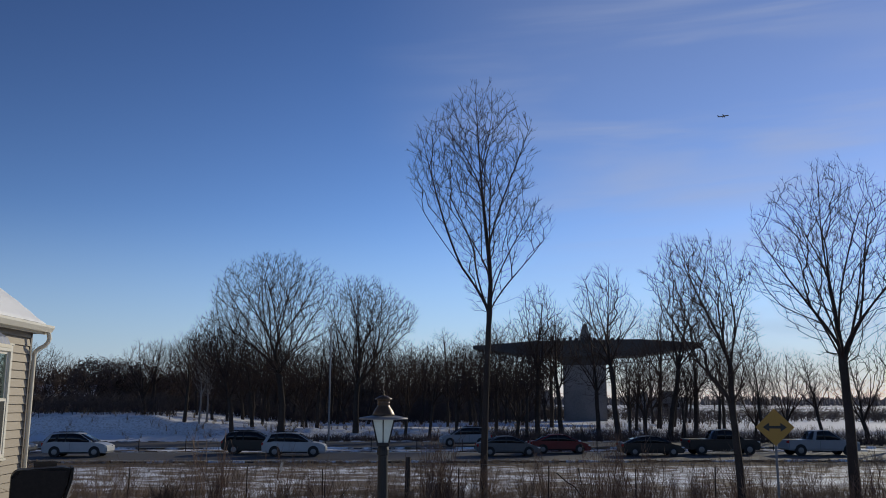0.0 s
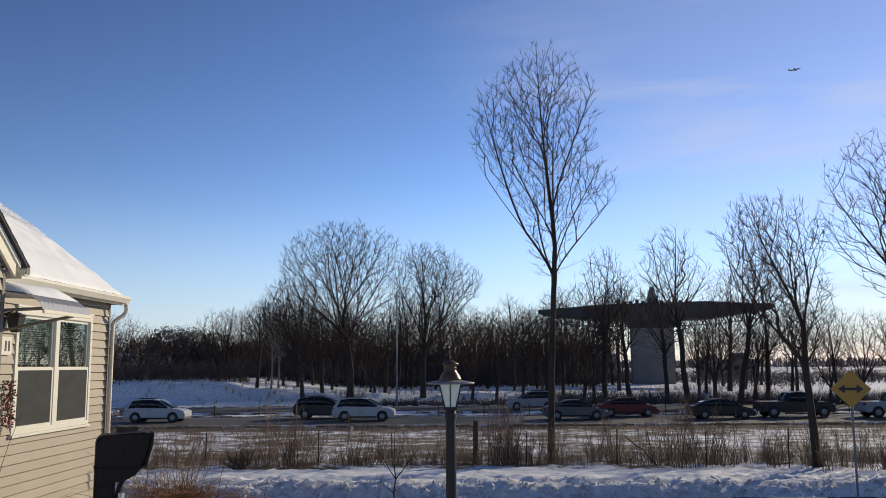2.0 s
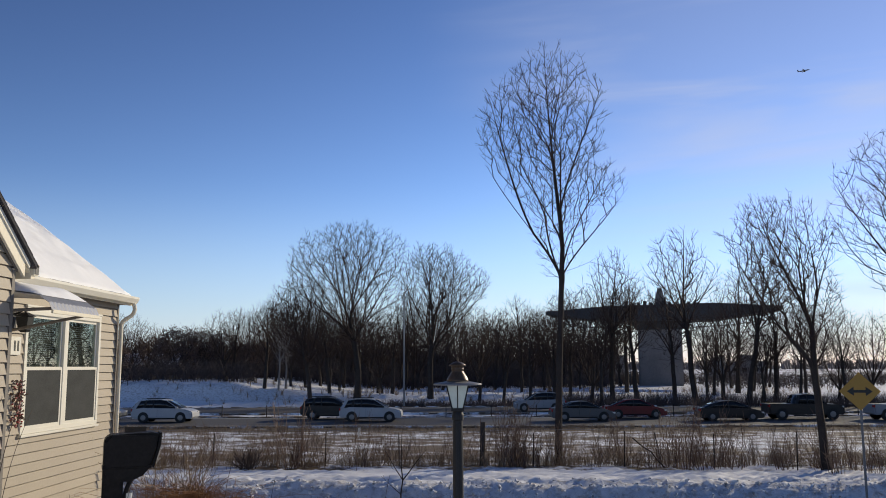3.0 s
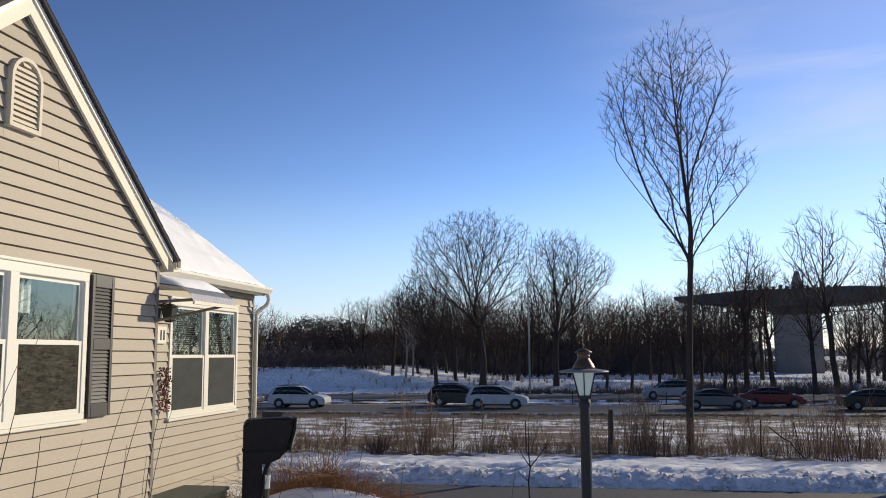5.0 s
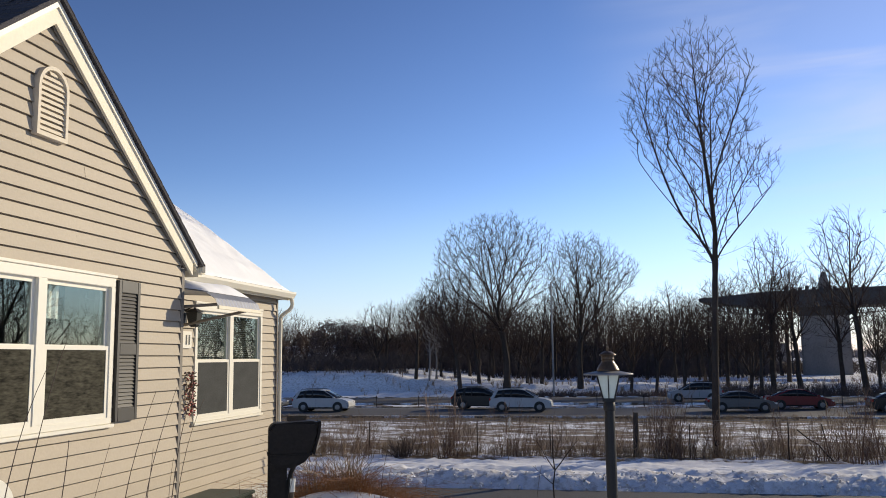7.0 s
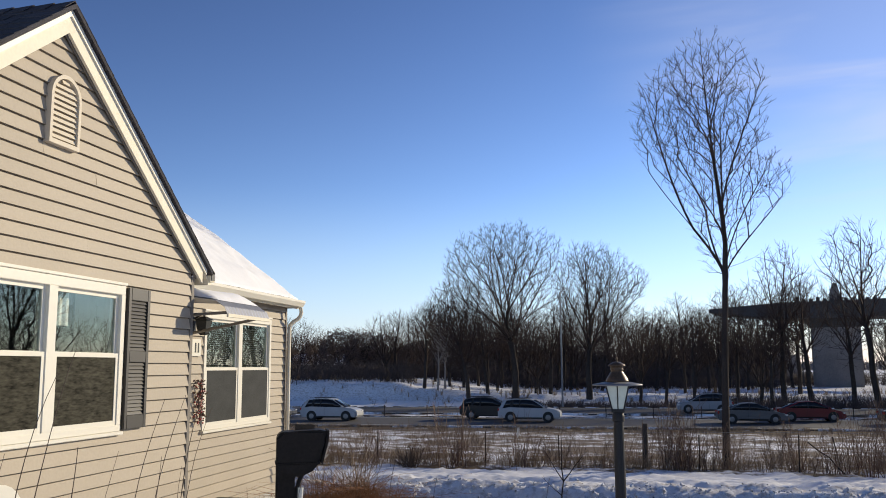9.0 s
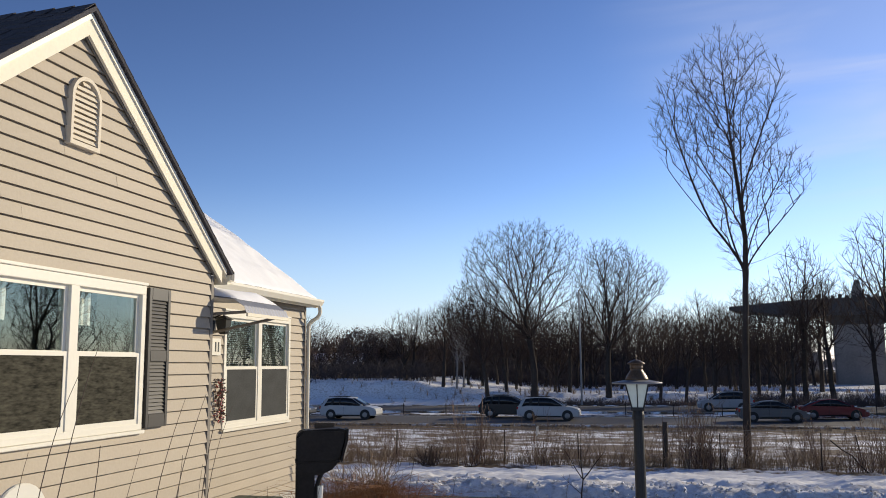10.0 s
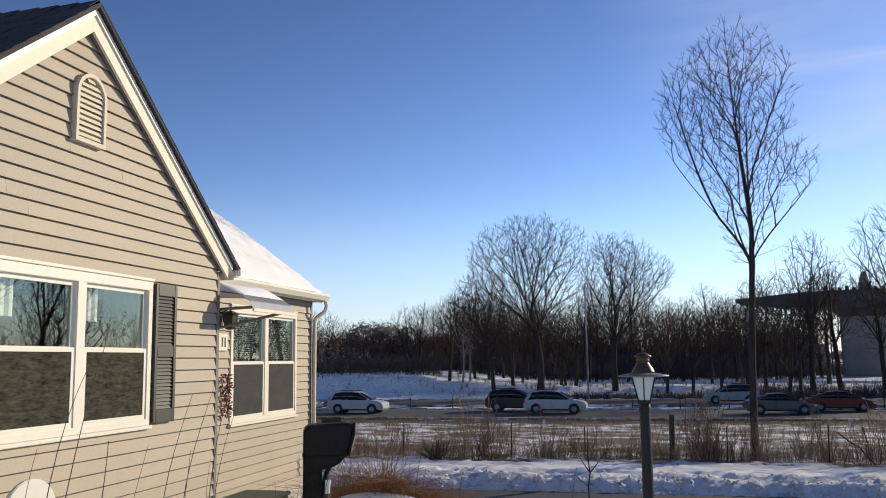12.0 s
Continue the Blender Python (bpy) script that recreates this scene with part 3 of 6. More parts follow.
for side in (-1, 1):
    bm = B()
    slope_slab(bm, RX0, RX1 + 0.055, side, 0.0, 0.045, out=-0.02)
    roof = wpart("roof", bm, SHINGLE, house, "dark asphalt shingle roof slope")
    bm = B()
    slope_slab(bm, XG + 0.002, RX1 - 0.03, side, 0.053, 0.02)
    wpart("soffit", bm, TRIM, house, "cream soffit under the gable edge")
    bm = B()
    slope_slab(bm, RX1 - 0.03, RX1, side, 0.053, 0.215, out=-0.17)
    wpart("barge_board", bm, TRIM, house, "wide cream barge board")
    bm = B()
    slope_slab(bm, RX1 + 0.002, RX1 + 0.018, side, 0.053, 0.06, out=-0.1)
    wpart("drip_edge", bm, WHITE, house, "white metal drip edge")
    bm = B()
    slope_slab(bm, XG + 0.026, XG + 0.04, side, 0.235, 0.05, out=-0.25)
    wpart("frieze_board", bm, TRIM_TAN, house, "taupe trim board under the rake")
    # shingle courses, near the front edge
    for k in range(19):
        d = 0.02 + k * 0.145
        for j in range(4 if side < 0 else 2):
            x1 = RX1 + 0.058 - j * 0.32 - (0.16 if k % 2 else 0.0) * (j > 0)
            x0 = x1 - 0.31
            ya, yb = YC + side * d, YC + side * (d + 0.16)
            za, zb = APEX + 0.004 - SLOPE * d, APEX + 0.012 - SLOPE * (d + 0.16)
            part("shingle", hexa(B(), [(x0, ya, za - 0.004), (x1, ya, za - 0.004), (x1, yb, zb - 0.01), (x0, yb, zb - 0.01)], [(x0, ya, za), (x1, ya, za), (x1, yb, zb), (x0, yb, zb)]), SHINGLE, roof)
for j in range(16):
    x1 = RX1 + 0.04 - j * 0.21
    bm = B()
    for s in (-1, 1):
        hexa(bm, [(x1 - 0.24, YC, APEX + 0.008), (x1, YC, APEX + 0.022), (x1, YC + s * 0.13, APEX + 0.022 - 0.108), (x1 - 0.24, YC + s * 0.13, APEX + 0.008 - 0.108)], [(x1 - 0.24, YC, APEX + 0.016), (x1, YC, APEX + 0.032), (x1, YC + s * 0.13, APEX + 0.032 - 0.108), (x1 - 0.24, YC + s * 0.13, APEX + 0.016 - 0.108)])
    part("ridge_shingle", bm, SHINGLE, roof)
# the wing's short gutter end at the inner corner
gy0, gz0 = YC + HALF, APEX - SLOPE * HALF
bm = B()
prof = [(0.0, 0.0), (0.10, 0.0), (0.115, -0.03), (0.08, -0.10), (0.0, -0.11)]
for x0, x1 in ((XF - 0.2, RX1 - 0.02),):
    a0 = [bm.verts.new((x0, gy0 + p, gz0 - 0.03 + q)) for p, q in prof]
    a1 = [bm.verts.new((x1, gy0 + p, gz0 - 0.03 + q)) for p, q in prof]
    bm.faces.new(a0), bm.faces.new(a1[::-1])
    for i in range(5):
        bm.faces.new((a0[i], a1[i], a1[(i + 1) % 5], a0[(i + 1) % 5]))
wpart("wing_gutter", bm, TRIM, house, "cream gutter end at the gable corner")
ge = wpart("gutter_end", box(B(), RX1 - 0.11, RX1 + 0.01, gy0 + 0.002, gy0 + 0.115, gz0 - 0.1, gz0 + 0.03, 0.006), TRIM, house, "cream gutter end box")
# shade inside the open gutter end, put on as a dark plate
part("hollow_plate", box(B(), RX1 + 0.0105, RX1 + 0.018, gy0 + 0.02, gy0 + 0.1, gz0 - 0.085, gz0 + 0.015), SHUTTER, ge, "dark plate for the shaded hollow of the gutter end")

# main roof, its eave along y, with a thick snow cover
ME, MZ, MS = XF + 0.175, 3.32, 0.70
RIDGE = XF - 3.2
bm = B()
for s0, s1 in (((ME, MZ), (RIDGE, MZ + MS * (ME - RIDGE))), ((RIDGE, MZ + MS * (ME - RIDGE)), (2 * RIDGE - ME, MZ))):
    lo = [(s0[0], YB - 0.2, s0[1] - 0.05), (s0[0], YE + 0.1, s0[1] - 0.05), (s1[0], YE + 0.1, s1[1] - 0.05), (s1[0], YB - 0.2, s1[1] - 0.05)]
    hexa(bm, lo, [(p[0], p[1], p[2] + 0.05) for p in lo])
main_roof = wpart("main_roof", bm, SHINGLE, house, "main roof slope under snow")
bm = B()
hexa(bm, [(XF - 0.2, YE - 0.02, EAVE), (XF - 0.2, YE - 0.2, EAVE), (2 * RIDGE - XF, YE - 0.2, EAVE), (2 * RIDGE - XF, YE - 0.02, EAVE)],
     [(RIDGE + 0.02, YE - 0.02, MZ + MS * 3.2), (RIDGE + 0.02, YE - 0.2, MZ + MS * 3.2), (RIDGE, YE - 0.2, MZ + MS * 3.2), (RIDGE, YE - 0.02, MZ + MS * 3.2)])
wpart("end_gable", bm, SIDING, house)
nu, nv = 70, 46
v, top = [], []
for i in range(nu + 1):
    for j in range(nv + 1):
        y = YB - 0.3 + (YE + 0.14 - YB + 0.3) * i / nu
        d = (ME - RIDGE) * j / nv
        edge = min(1.0, 6 * j / nv + 0.25, (nu - i) / 3 + 0.3)
        h = (0.11 + 0.05 * noise.noise((y * 0.9, d * 0.9, 2)) + 0.025 * noise.noise((y * 4, d * 4, 6))) * edge
        lip = 0.03 * noise.noise((y * 3.2, 1, 1)) if j == 0 else 0.0
        yl = 0.05 * noise.noise((d * 3, 5, 1)) if i == nu else 0.0
        v.append((ME - d - 0.03 + lip, y + yl, MZ + MS * d + h))
base = len(v)
for i in range(nu + 1):
    for j in range(nv + 1):
        d = (ME - RIDGE) * j / nv
        v.append((ME - d - 0.03, YB - 0.3 + (YE + 0.12 - YB + 0.3) * i / nu, MZ + MS * d + 0.004))
w = nv + 1
q = [(i * w + j, (i + 1) * w + j, (i + 1) * w + j + 1, i * w + j + 1) for i in range(nu) for j in range(nv)]
q += [(j, j + 1, base + j + 1, base + j) for j in range(nv)] + [(nu * w + j + 1, nu * w + j, base + nu * w + j, base + nu * w + j + 1) for j in range(nv)]
q += [((i + 1) * w, i * w, base + i * w, base + (i + 1) * w) for i in range(nu)]
me = fast_mesh("roof_snow", v, q, ROOF_SNOW)
me.polygons.foreach_set("use_smooth", [True] * len(me.polygons))
tagged(new("roof_snow", me), "thick lumpy snow lying on the main roof", "snow")

# fascia, soffit and gutter of the main eave
wpart("main_soffit", box(B(), XF - 0.02, ME - 0.02, YB, YE + 0.1, MZ - 0.14, MZ - 0.12), TRIM_TAN, house, "taupe soffit under the main eave")
wpart("fascia", box(B(), ME - 0.03, ME - 0.002, YB, YE + 0.1, MZ - 0.15, MZ - 0.052), TRIM, house)
wpart("end_rake_board", hexa(B(), [(ME, YE + 0.1, MZ - 0.15), (ME, YE + 0.125, MZ - 0.15), (RIDGE, YE + 0.125, MZ - 0.15 + MS * 3.5), (RIDGE, YE + 0.1, MZ - 0.15 + MS * 3.5)], [(ME, YE + 0.1, MZ), (ME, YE + 0.125, MZ), (RIDGE, YE + 0.125, MZ + MS * 3.5), (RIDGE, YE + 0.1, MZ + MS * 3.5)]), TRIM, house)
prof = [(0.0, -0.02), (0.012, -0.02), (0.012, -0.105), (0.075, -0.105), (0.11, -0.045), (0.11, -0.015), (0.125, -0.015), (0.125, -0.05), (0.082, -0.12), (0.0, -0.12)]
bm = B()
a0 = [bm.verts.new((ME + p, YB + 0.05, MZ + q_)) for p, q_ in prof]
a1 = [bm.verts.new((ME + p, YE + 0.13, MZ + q_)) for p, q_ in prof]
for i in range(len(prof)):
    bm.faces.new((a0[i], a1[i], a1[(i + 1) % len(prof)], a0[(i + 1) % len(prof)]))
bm.faces.new(a0), bm.faces.new(a1[::-1])
gutter = wpart("gutter", bm, WHITE, house, "pale metal eave gutter")
yd = YE - 0.02
bm = B()
pipe(bm, [(ME + 0.055, yd + 0.06, MZ - 0.10), (ME + 0.075, yd + 0.07, MZ - 0.16), (ME + 0.085, yd + 0.07, MZ - 0.22), (ME + 0.07, yd + 0.06, MZ - 0.28), (ME + 0.03, yd + 0.05, MZ - 0.33), (ME - 0.03, yd + 0.03, MZ - 0.37), (XF + 0.1, yd + 0.01, MZ - 0.41), (XF + 0.075, yd, MZ - 0.46), (XF + 0.065, yd, 0.1)], 0.033, 10)
wpart("downspout", bm, TRIM, house, "cream metal downspout with an elbow at the top", True)

# door under the awning, out of the sun, and the awning itself
door = wpart("door", box(B(), XF + 0.003, XF + 0.05, 9.35, 10.3, 0.35, 2.45, 0.006), WHITE, house, "white entry door in the recess")
part("door_handle", rod(B(), (XF + 0.05, 10.2, 1.35), (XF + 0.11, 10.2, 1.35), 0.025), STEEL, door)
AF, A0, A1 = -4.45, 9.02, 10.2
bm = B()
arc = [(XF + 0.02, 3.02), (XF + 0.45, 3.0), (XF + 0.85, 2.98), (AF - 0.16, 2.94), (AF - 0.04, 2.86), (AF, 2.77)]
for (xa, za), (xb, zb) in zip(arc, arc[1:]):
    n = 26
    for i in range(n):
        ya, yb = A0 + (A1 - A0) * i / n, A0 + (A1 - A0) * (i + 1) / n
        k = 0.006 * (1 if i % 2 else -1)
        hexa(bm, [(xa, ya, za - 0.004 + k), (xb, ya, zb - 0.004 + k), (xb, yb, zb - 0.004 - k), (xa, yb, za - 0.004 - k)], [(xa, ya, za + k), (xb, ya, zb + k), (xb, yb, zb - k), (xa, yb, za - k)])
awning = wpart("awning", bm, AWNING, house, "milky ribbed door awning with snow on it")
for y, zl in ((A0 + 0.06, 2.74), (A1 - 0.12, 2.55)):
    part("awning_arm", pipe(B(), [(XF + 0.02, y, zl), (AF - 0.02, y, 2.79)], 0.018, 6), TRIM_TAN, awning, "thin taupe support arm")
part("awning_front_rail", box(B(), AF - 0.012, AF + 0.012, A0, A1, 2.735, 2.775, 0.003), TRIM, awning)
v, q = [], []
for i in range(31):
    for j in range(15):
        y = A0 + 0.02 + (A1 - A0 - 0.06) * i / 30
        x = XF + 0.03 + (AF - 0.17 - XF) * j / 14
        z = float(np.interp(x, [p[0] for p in arc], [p[1] for p in arc]))
        edge = min(1, i / 3, (30 - i) / 3, (14 - j) / 2.5)
        v.append((x, y, z + 0.008 + max(0.0, edge * (0.11 + 0.06 * noise.noise((y * 3, x * 3, 8))))))
for i in range(30):
    for j in range(14):
        q.append((i * 15 + j, i * 15 + j + 1, (i + 1) * 15 + j + 1, (i + 1) * 15 + j))
me = fast_mesh("awning_snow", v, q, ROOF_SNOW)
me.polygons.foreach_set("use_smooth", [True] * len(me.polygons))
tagged(new("awning_snow", me), "melting snow lying on the door awning", "snow")

# wall lantern
lx, ly, lz = XF + 0.17, 10.62, 2.63
bm = box(B(), XF + 0.018, XF + 0.04, ly - 0.05, ly + 0.05, lz + 0.02, lz + 0.24, 0.004)
pipe(bm, [(XF + 0.04, ly, lz + 0.2), (lx, ly, lz + 0.26), (lx, ly, lz + 0.2)], 0.012, 6)
lantern = tagged(link("wall_lantern", bm, IRON), "black wall lantern beside the entry", "wall lamp")
hexa_l = lambda s0, z0, s1, z1: hexa(B(), [(lx - s0, ly - s0, z0), (lx + s0, ly - s0, z0), (lx + s0, ly + s0, z0), (lx - s0, ly + s0, z0)], [(lx - s1, ly - s1, z1), (lx + s1, ly - s1, z1), (lx + s1, ly + s1, z1), (lx - s1, ly + s1, z1)])
part("cap", hexa_l(0.1, lz + 0.17, 0.03, lz + 0.22), IRON, lantern)
part("glass_box", hexa_l(0.055, lz, 0.08, lz + 0.165), SCREEN_PALE, lantern, "smoky glass box")
part("base", hexa_l(0.03, lz - 0.03, 0.058, lz - 0.002), IRON, lantern)

# number board: the figures are plain bars
nb = tagged(link("number_board", box(B(), XF + 0.018, XF + 0.035, 10.55, 10.82, 2.32, 2.55, 0.004), WHITE), "white number board on the siding", "house sign")
for k, y in enumerate((10.65, 10.73)):
    part("bar", box(B(), XF + 0.035, XF + 0.039, y, y + 0.035, 2.37, 2.5), INK, nb, "dark bar on the board")

# wreath of dried red leaves by the entry
rw = random.Random(3)
bm = B()
pipe(bm, [(XF + 0.07, 10.76 + 0.03 * math.sin(k), 1.42 + k * 0.06) for k in range(10)], 0.012, 5)
swag = tagged(link("door_swag", bm, STEM), "dried swag of red berries and brown leaves beside the entry", "wreath")
bl, bb = B(), B()
for k in range(170):
    z = rw.uniform(1.42, 2.02)
    c = Vector((XF + 0.07 + rw.gauss(0, 0.03), 10.76 + rw.gauss(0, 0.06), z))
    if k % 3 == 0:
        rod(bb, c, c + Vector((0.016, 0, 0.004)), 0.012, 0.009, 6)
    else:
        d = Vector((rw.uniform(-1, 1), rw.uniform(-1, 1), rw.uniform(-1, 1))).normalized() * 0.045
        u = d.orthogonal().normalized() * 0.014
        hexa(bl, [c, c + d * 0.5 + u, c + d, c + d * 0.5 - u], [c + Vector((0.002, 0, 0.002)), c + d * 0.5 + u + Vector((0.003, 0, 0.003)), c + d + Vector((0.002, 0, 0.002)), c + d * 0.5 - u + Vector((0.003, 0, 0.003))])
tagged(part("leaves", bl, STEM, swag, "brown dried leaves"), kind="stuff")
tagged(part("berries", bb, BERRY, swag, "dark red berries"), kind="stuff")

# ---- bare trees ----
def grow(out, p, d, length, r, level, rng, cfg):
    """One limb and all that forks from it, as rows of tube pieces."""
    n = max(2, int(round(length / cfg["seg"][min(level, len(cfg["seg"]) - 1)])))
    step = length / n
    last = level >= cfg["levels"]
    kids = 0 if last else cfg["kids"][min(level, len(cfg["kids"]) - 1)]
    start = cfg["start"][min(level, len(cfg["start"]) - 1)]
    marks = sorted(start + (0.97 - start) * (k + rng.random()) / kids for k in range(kids)) if kids else []
    spin = rng.uniform(0, math.tau)
    m = 0
    for i in range(n):
        t0, t1 = i / n, (i + 1) / n
        wob = cfg["wob"] * (1 + level * 0.4)
        d = (d + Vector((rng.gauss(0, wob), rng.gauss(0, wob), rng.gauss(0, wob) + cfg["up"]))).normalized()
        q = p + d * step
        ra, rb = r * (1 - t0 * 0.82), r * (1 - t1 * 0.82)
        out.append((*p, *(q + d * ra * 0.25), max(ra, cfg["min"]), max(rb, cfg["min"] * 0.7), level))
        while m < len(marks) and marks[m] <= t1:
            t = marks[m]
            m += 1
            spin += 2.4 + rng.uniform(-0.5, 0.5)
            u = d.orthogonal().normalized()
            side = Matrix.Rotation(spin, 3, d) @ u
            ang = radians(rng.gauss(cfg["angle"][min(level, len(cfg["angle"]) - 1)], 7))
            cd = d * math.cos(ang) + side * math.sin(ang)
            ratio = cfg["ratio"][min(level, len(cfg["ratio"]) - 1)]
            cl = length * ratio * (1.0 - 0.55 * t) * rng.uniform(0.7, 1.25)
            grow(out, p.lerp(q, (t - t0) * n), cd, cl, max(rb * rng.uniform(0.45, 0.65), cfg["min"]), level + 1, rng, cfg)
        p = q


def tree_thing(name, segs, label, group="", bark=None, twig=None):
    """A tree of two parts: the trunk with its limbs, and the crown of branches and twigs."""
    s = np.array(segs)
    ob = thing(name, Matrix(), label, "tree", group)
    r = s[:, 6]
    for pname, sel, sides_of, material in (("trunk", s[:, 8] < 2, 7, bark or BARK), ("crown", s[:, 8] >= 2, 3, twig or TWIG)):
        v, q = tubes(s[sel][:, :8], sides_of)
        part_ob = new(pname, fast_mesh(pname, v, q, material))
        part_ob.data.polygons.foreach_set("use_smooth", [True] * len(part_ob.data.polygons))
        part_ob.parent = ob
    return ob


def ray_dir(lean, az):
    return Vector((math.sin(radians(lean)) * math.cos(radians(az)), math.sin(radians(lean)) * math.sin(radians(az)), math.cos(radians(lean))))


CFG_FINE = dict(levels=4, seg=[0.6, 0.5, 0.4, 0.3, 0.25], kids=[0, 13, 8, 5], start=[0.5, 0.15, 0.2, 0.2], angle=[35, 33, 38, 40], ratio=[0.6, 0.34, 0.5, 0.5], wob=0.035, up=0.02, min=0.006)


def stem_tree(name, trunk_h, r, limbs, label, seed, cfg, lean=(0, 0), taper=0.35):
    """limbs: (height on the trunk, length, lean, compass angle, radius)."""
    rng = random.Random(seed)
    out = []
    pts = []
    p = Vector((0, 0, -0.2))
    n = max(6, int(trunk_h / 0.5))
    for i in range(n):
        q = Vector((lean[0] * (i + 1) / n + rng.gauss(0, 0.02), lean[1] * (i + 1) / n + rng.gauss(0, 0.02), -0.2 + (trunk_h + 0.2) * (i + 1) / n))
        flare = 1 + 0.5 * max(0.0, 1 - i * 0.5 / 0.8)
        out.append((*p, *q, r * (flare - taper * i / n), r * (1 - taper * (i + 1) / n), 0))
        pts.append(q)
        p = q
    for h, length, ln, az, lr in limbs:
        f = min(0.999, max(0, h / trunk_h)) * n
        base = pts[min(n - 1, int(f))]
        grow(out, base.copy(), ray_dir(ln, az), length, lr, 1, rng, cfg)
    return tree_thing(name, out, label)


def at(dist, az, dz=0.0):
    x, y = dist * math.sin(radians(az)), dist * math.cos(radians(az))
    return Vector((x, y, ground_z(x, y) + dz))


def profile_points(profile, count, rng, depth=1.0, rim=0.45):
    """Places for twig ends inside a crown. profile: (height, reach to -x, reach to +x); rim: below 1 they crowd to the outside."""
    zs, lo, hi = (np.array(c, float) for c in zip(*profile))
    fine = np.linspace(zs[0], zs[-1], 60)
    area = (np.interp(fine, zs, hi) - np.interp(fine, zs, lo) + 0.05) ** 2
    cum = np.cumsum(area) / area.sum()
    pts = []
    for k in range(count):
        z = float(np.interp(rng.random(), cum, fine))
        x0, x1 = float(np.interp(z, zs, lo)), float(np.interp(z, zs, hi))
        c, r, an, f = (x0 + x1) / 2, (x1 - x0) / 2, rng.uniform(0, math.tau), rng.random() ** rim
        bulge = 1 + 0.13 * noise.noise((math.cos(an) * 1.7, math.sin(an) * 1.7, z * 4.5 / zs[-1]))
        pts.append((c + r * f * bulge * math.cos(an), r * f * bulge * depth * math.sin(an), z + rng.gauss(0, 0.012 * zs[-1])))
    return np.array(pts)


def stems_at(nodes, height):
    return int(min(len(nodes) - 1, (nodes[:, 2] < height).sum()))


def crown_tree(name, label, stem, radius, pts, seed, limbs=9, bf=0.2, tip=0.006, seg=0.5, twig=0.35, twigs=3, extra=(), group="", bark=None):
    """A tree grown towards its twig ends: first the limbs, then each end joins the branch that reaches it by the shortest bent way.
    stem: the trunk's line as (x, y, z); radius: at its foot; limbs: how many main ones; bf: how much long ways count."""
    rng = random.Random(seed)
    size = len(stem) * 8 + (len(pts) + len(extra)) * 6 + limbs * 20
    pos, way, head = np.zeros((size, 3)), np.zeros(size), np.zeros((size, 3))
    up, n = [-1] * size, 0
    line = [Vector(p) for p in stem]
    for a0, a1 in zip(line, line[1:]):
        m = max(1, int((a1 - a0).length / seg))
        for i in range(m + (a1 is line[-1])):
            pos[n] = a0.lerp(a1, i / m) + Vector((rng.gauss(0, 0.012), rng.gauss(0, 0.012), 0)) * seg
            head[n] = (a1 - a0).normalized()
            up[n] = n - 1
            way[n] = way[n - 1] + np.linalg.norm(pos[n] - pos[n - 1]) if n else 0.0
            n += 1
    base = pts[:, 2].min() - 0.04 * (pts[:, 2].max() - pts[:, 2].min())
    barred = np.zeros(size, bool)
    barred[:n] = pos[:n, 2] < base
    root = np.array(line[0])
    allp = np.concatenate([pts, np.array(extra, float).reshape(-1, 3)])
    fork = pos[stems_at(pos[:n], base)]
    reach = np.linalg.norm(allp - fork, axis=1)
    main = [int(np.argmax(reach * (allp[:, 2] > fork[2] + 0.5 * (allp[:, 2].max() - fork[2]))))]
    gap = np.linalg.norm(allp - allp[main[0]], axis=1)
    while len(main) < limbs:                            # limb ends spread over the crown
        main.append(int(np.argmax(gap * reach ** 0.5)))
        gap = np.minimum(gap, np.linalg.norm(allp - allp[main[-1]], axis=1))
    rest = [i for i in np.argsort(reach) if i not in set(main)]
    for rank, which in enumerate(main + rest):
        p = allp[which]
        d = p - pos[:n]
        dist = np.linalg.norm(d, axis=1) + 1e-6
        bend = 1 - (d * head[:n]).sum(1) / dist
        if rank < limbs:
            cost = dist * (1 + 1.2 * np.maximum(0, bend - 0.1)) + 0.8 * way[:n] + barred[:n] * 1e3
        else:
            cost = dist * (1 + 1.0 * np.maximum(0, bend - 0.3) + 0.9 * np.maximum(0, 0.35 - d[:, 2] / dist)) + bf * way[:n] + barred[:n] * 1e3
        j = int(np.argmin(cost))
        dj = dist[j]
        m = min(18, max(1, int(round(dj / seg))))
        t0, t1 = head[j] * dj * 0.4 + d[j] * 0.5, d[j] * 0.95 + np.array((0, 0, 0.06 * dj))
        last, kink = j, np.array([rng.gauss(0, 0.022) * dj for _ in range(3)])
        for i in range(1, m + 1):
            u = i / m
            q = (2 * u ** 3 - 3 * u * u + 1) * pos[j] + (u ** 3 - 2 * u * u + u) * t0 + (3 * u * u - 2 * u ** 3) * p + (u ** 3 - u * u) * t1 + kink * math.sin(math.pi * u)
            if n >= size:
                break
            step = q - pos[last]
            ln = np.linalg.norm(step) + 1e-6
            pos[n], head[n], way[n], up[n] = q, step / ln, way[last] + ln, last
            last = n
            n += 1
    ends = np.zeros(n)
    kids = np.zeros(n, int)
    for i in range(n - 1, -1, -1):
        if kids[i] == 0:
            ends[i] = 1
        if up[i] >= 0:
            ends[up[i]] += ends[i]
            kids[up[i]] += 1
    stems = int(barred[:n].sum())                       # below the crown the trunk only tapers
    e = math.log(ends[0] + 1) / math.log(radius * 0.8 / tip)
    rad = tip * ends ** (1 / e)
    for i in range(stems):
        rad[i] = radius * (1 - 0.32 * i / stems)
    rows = []
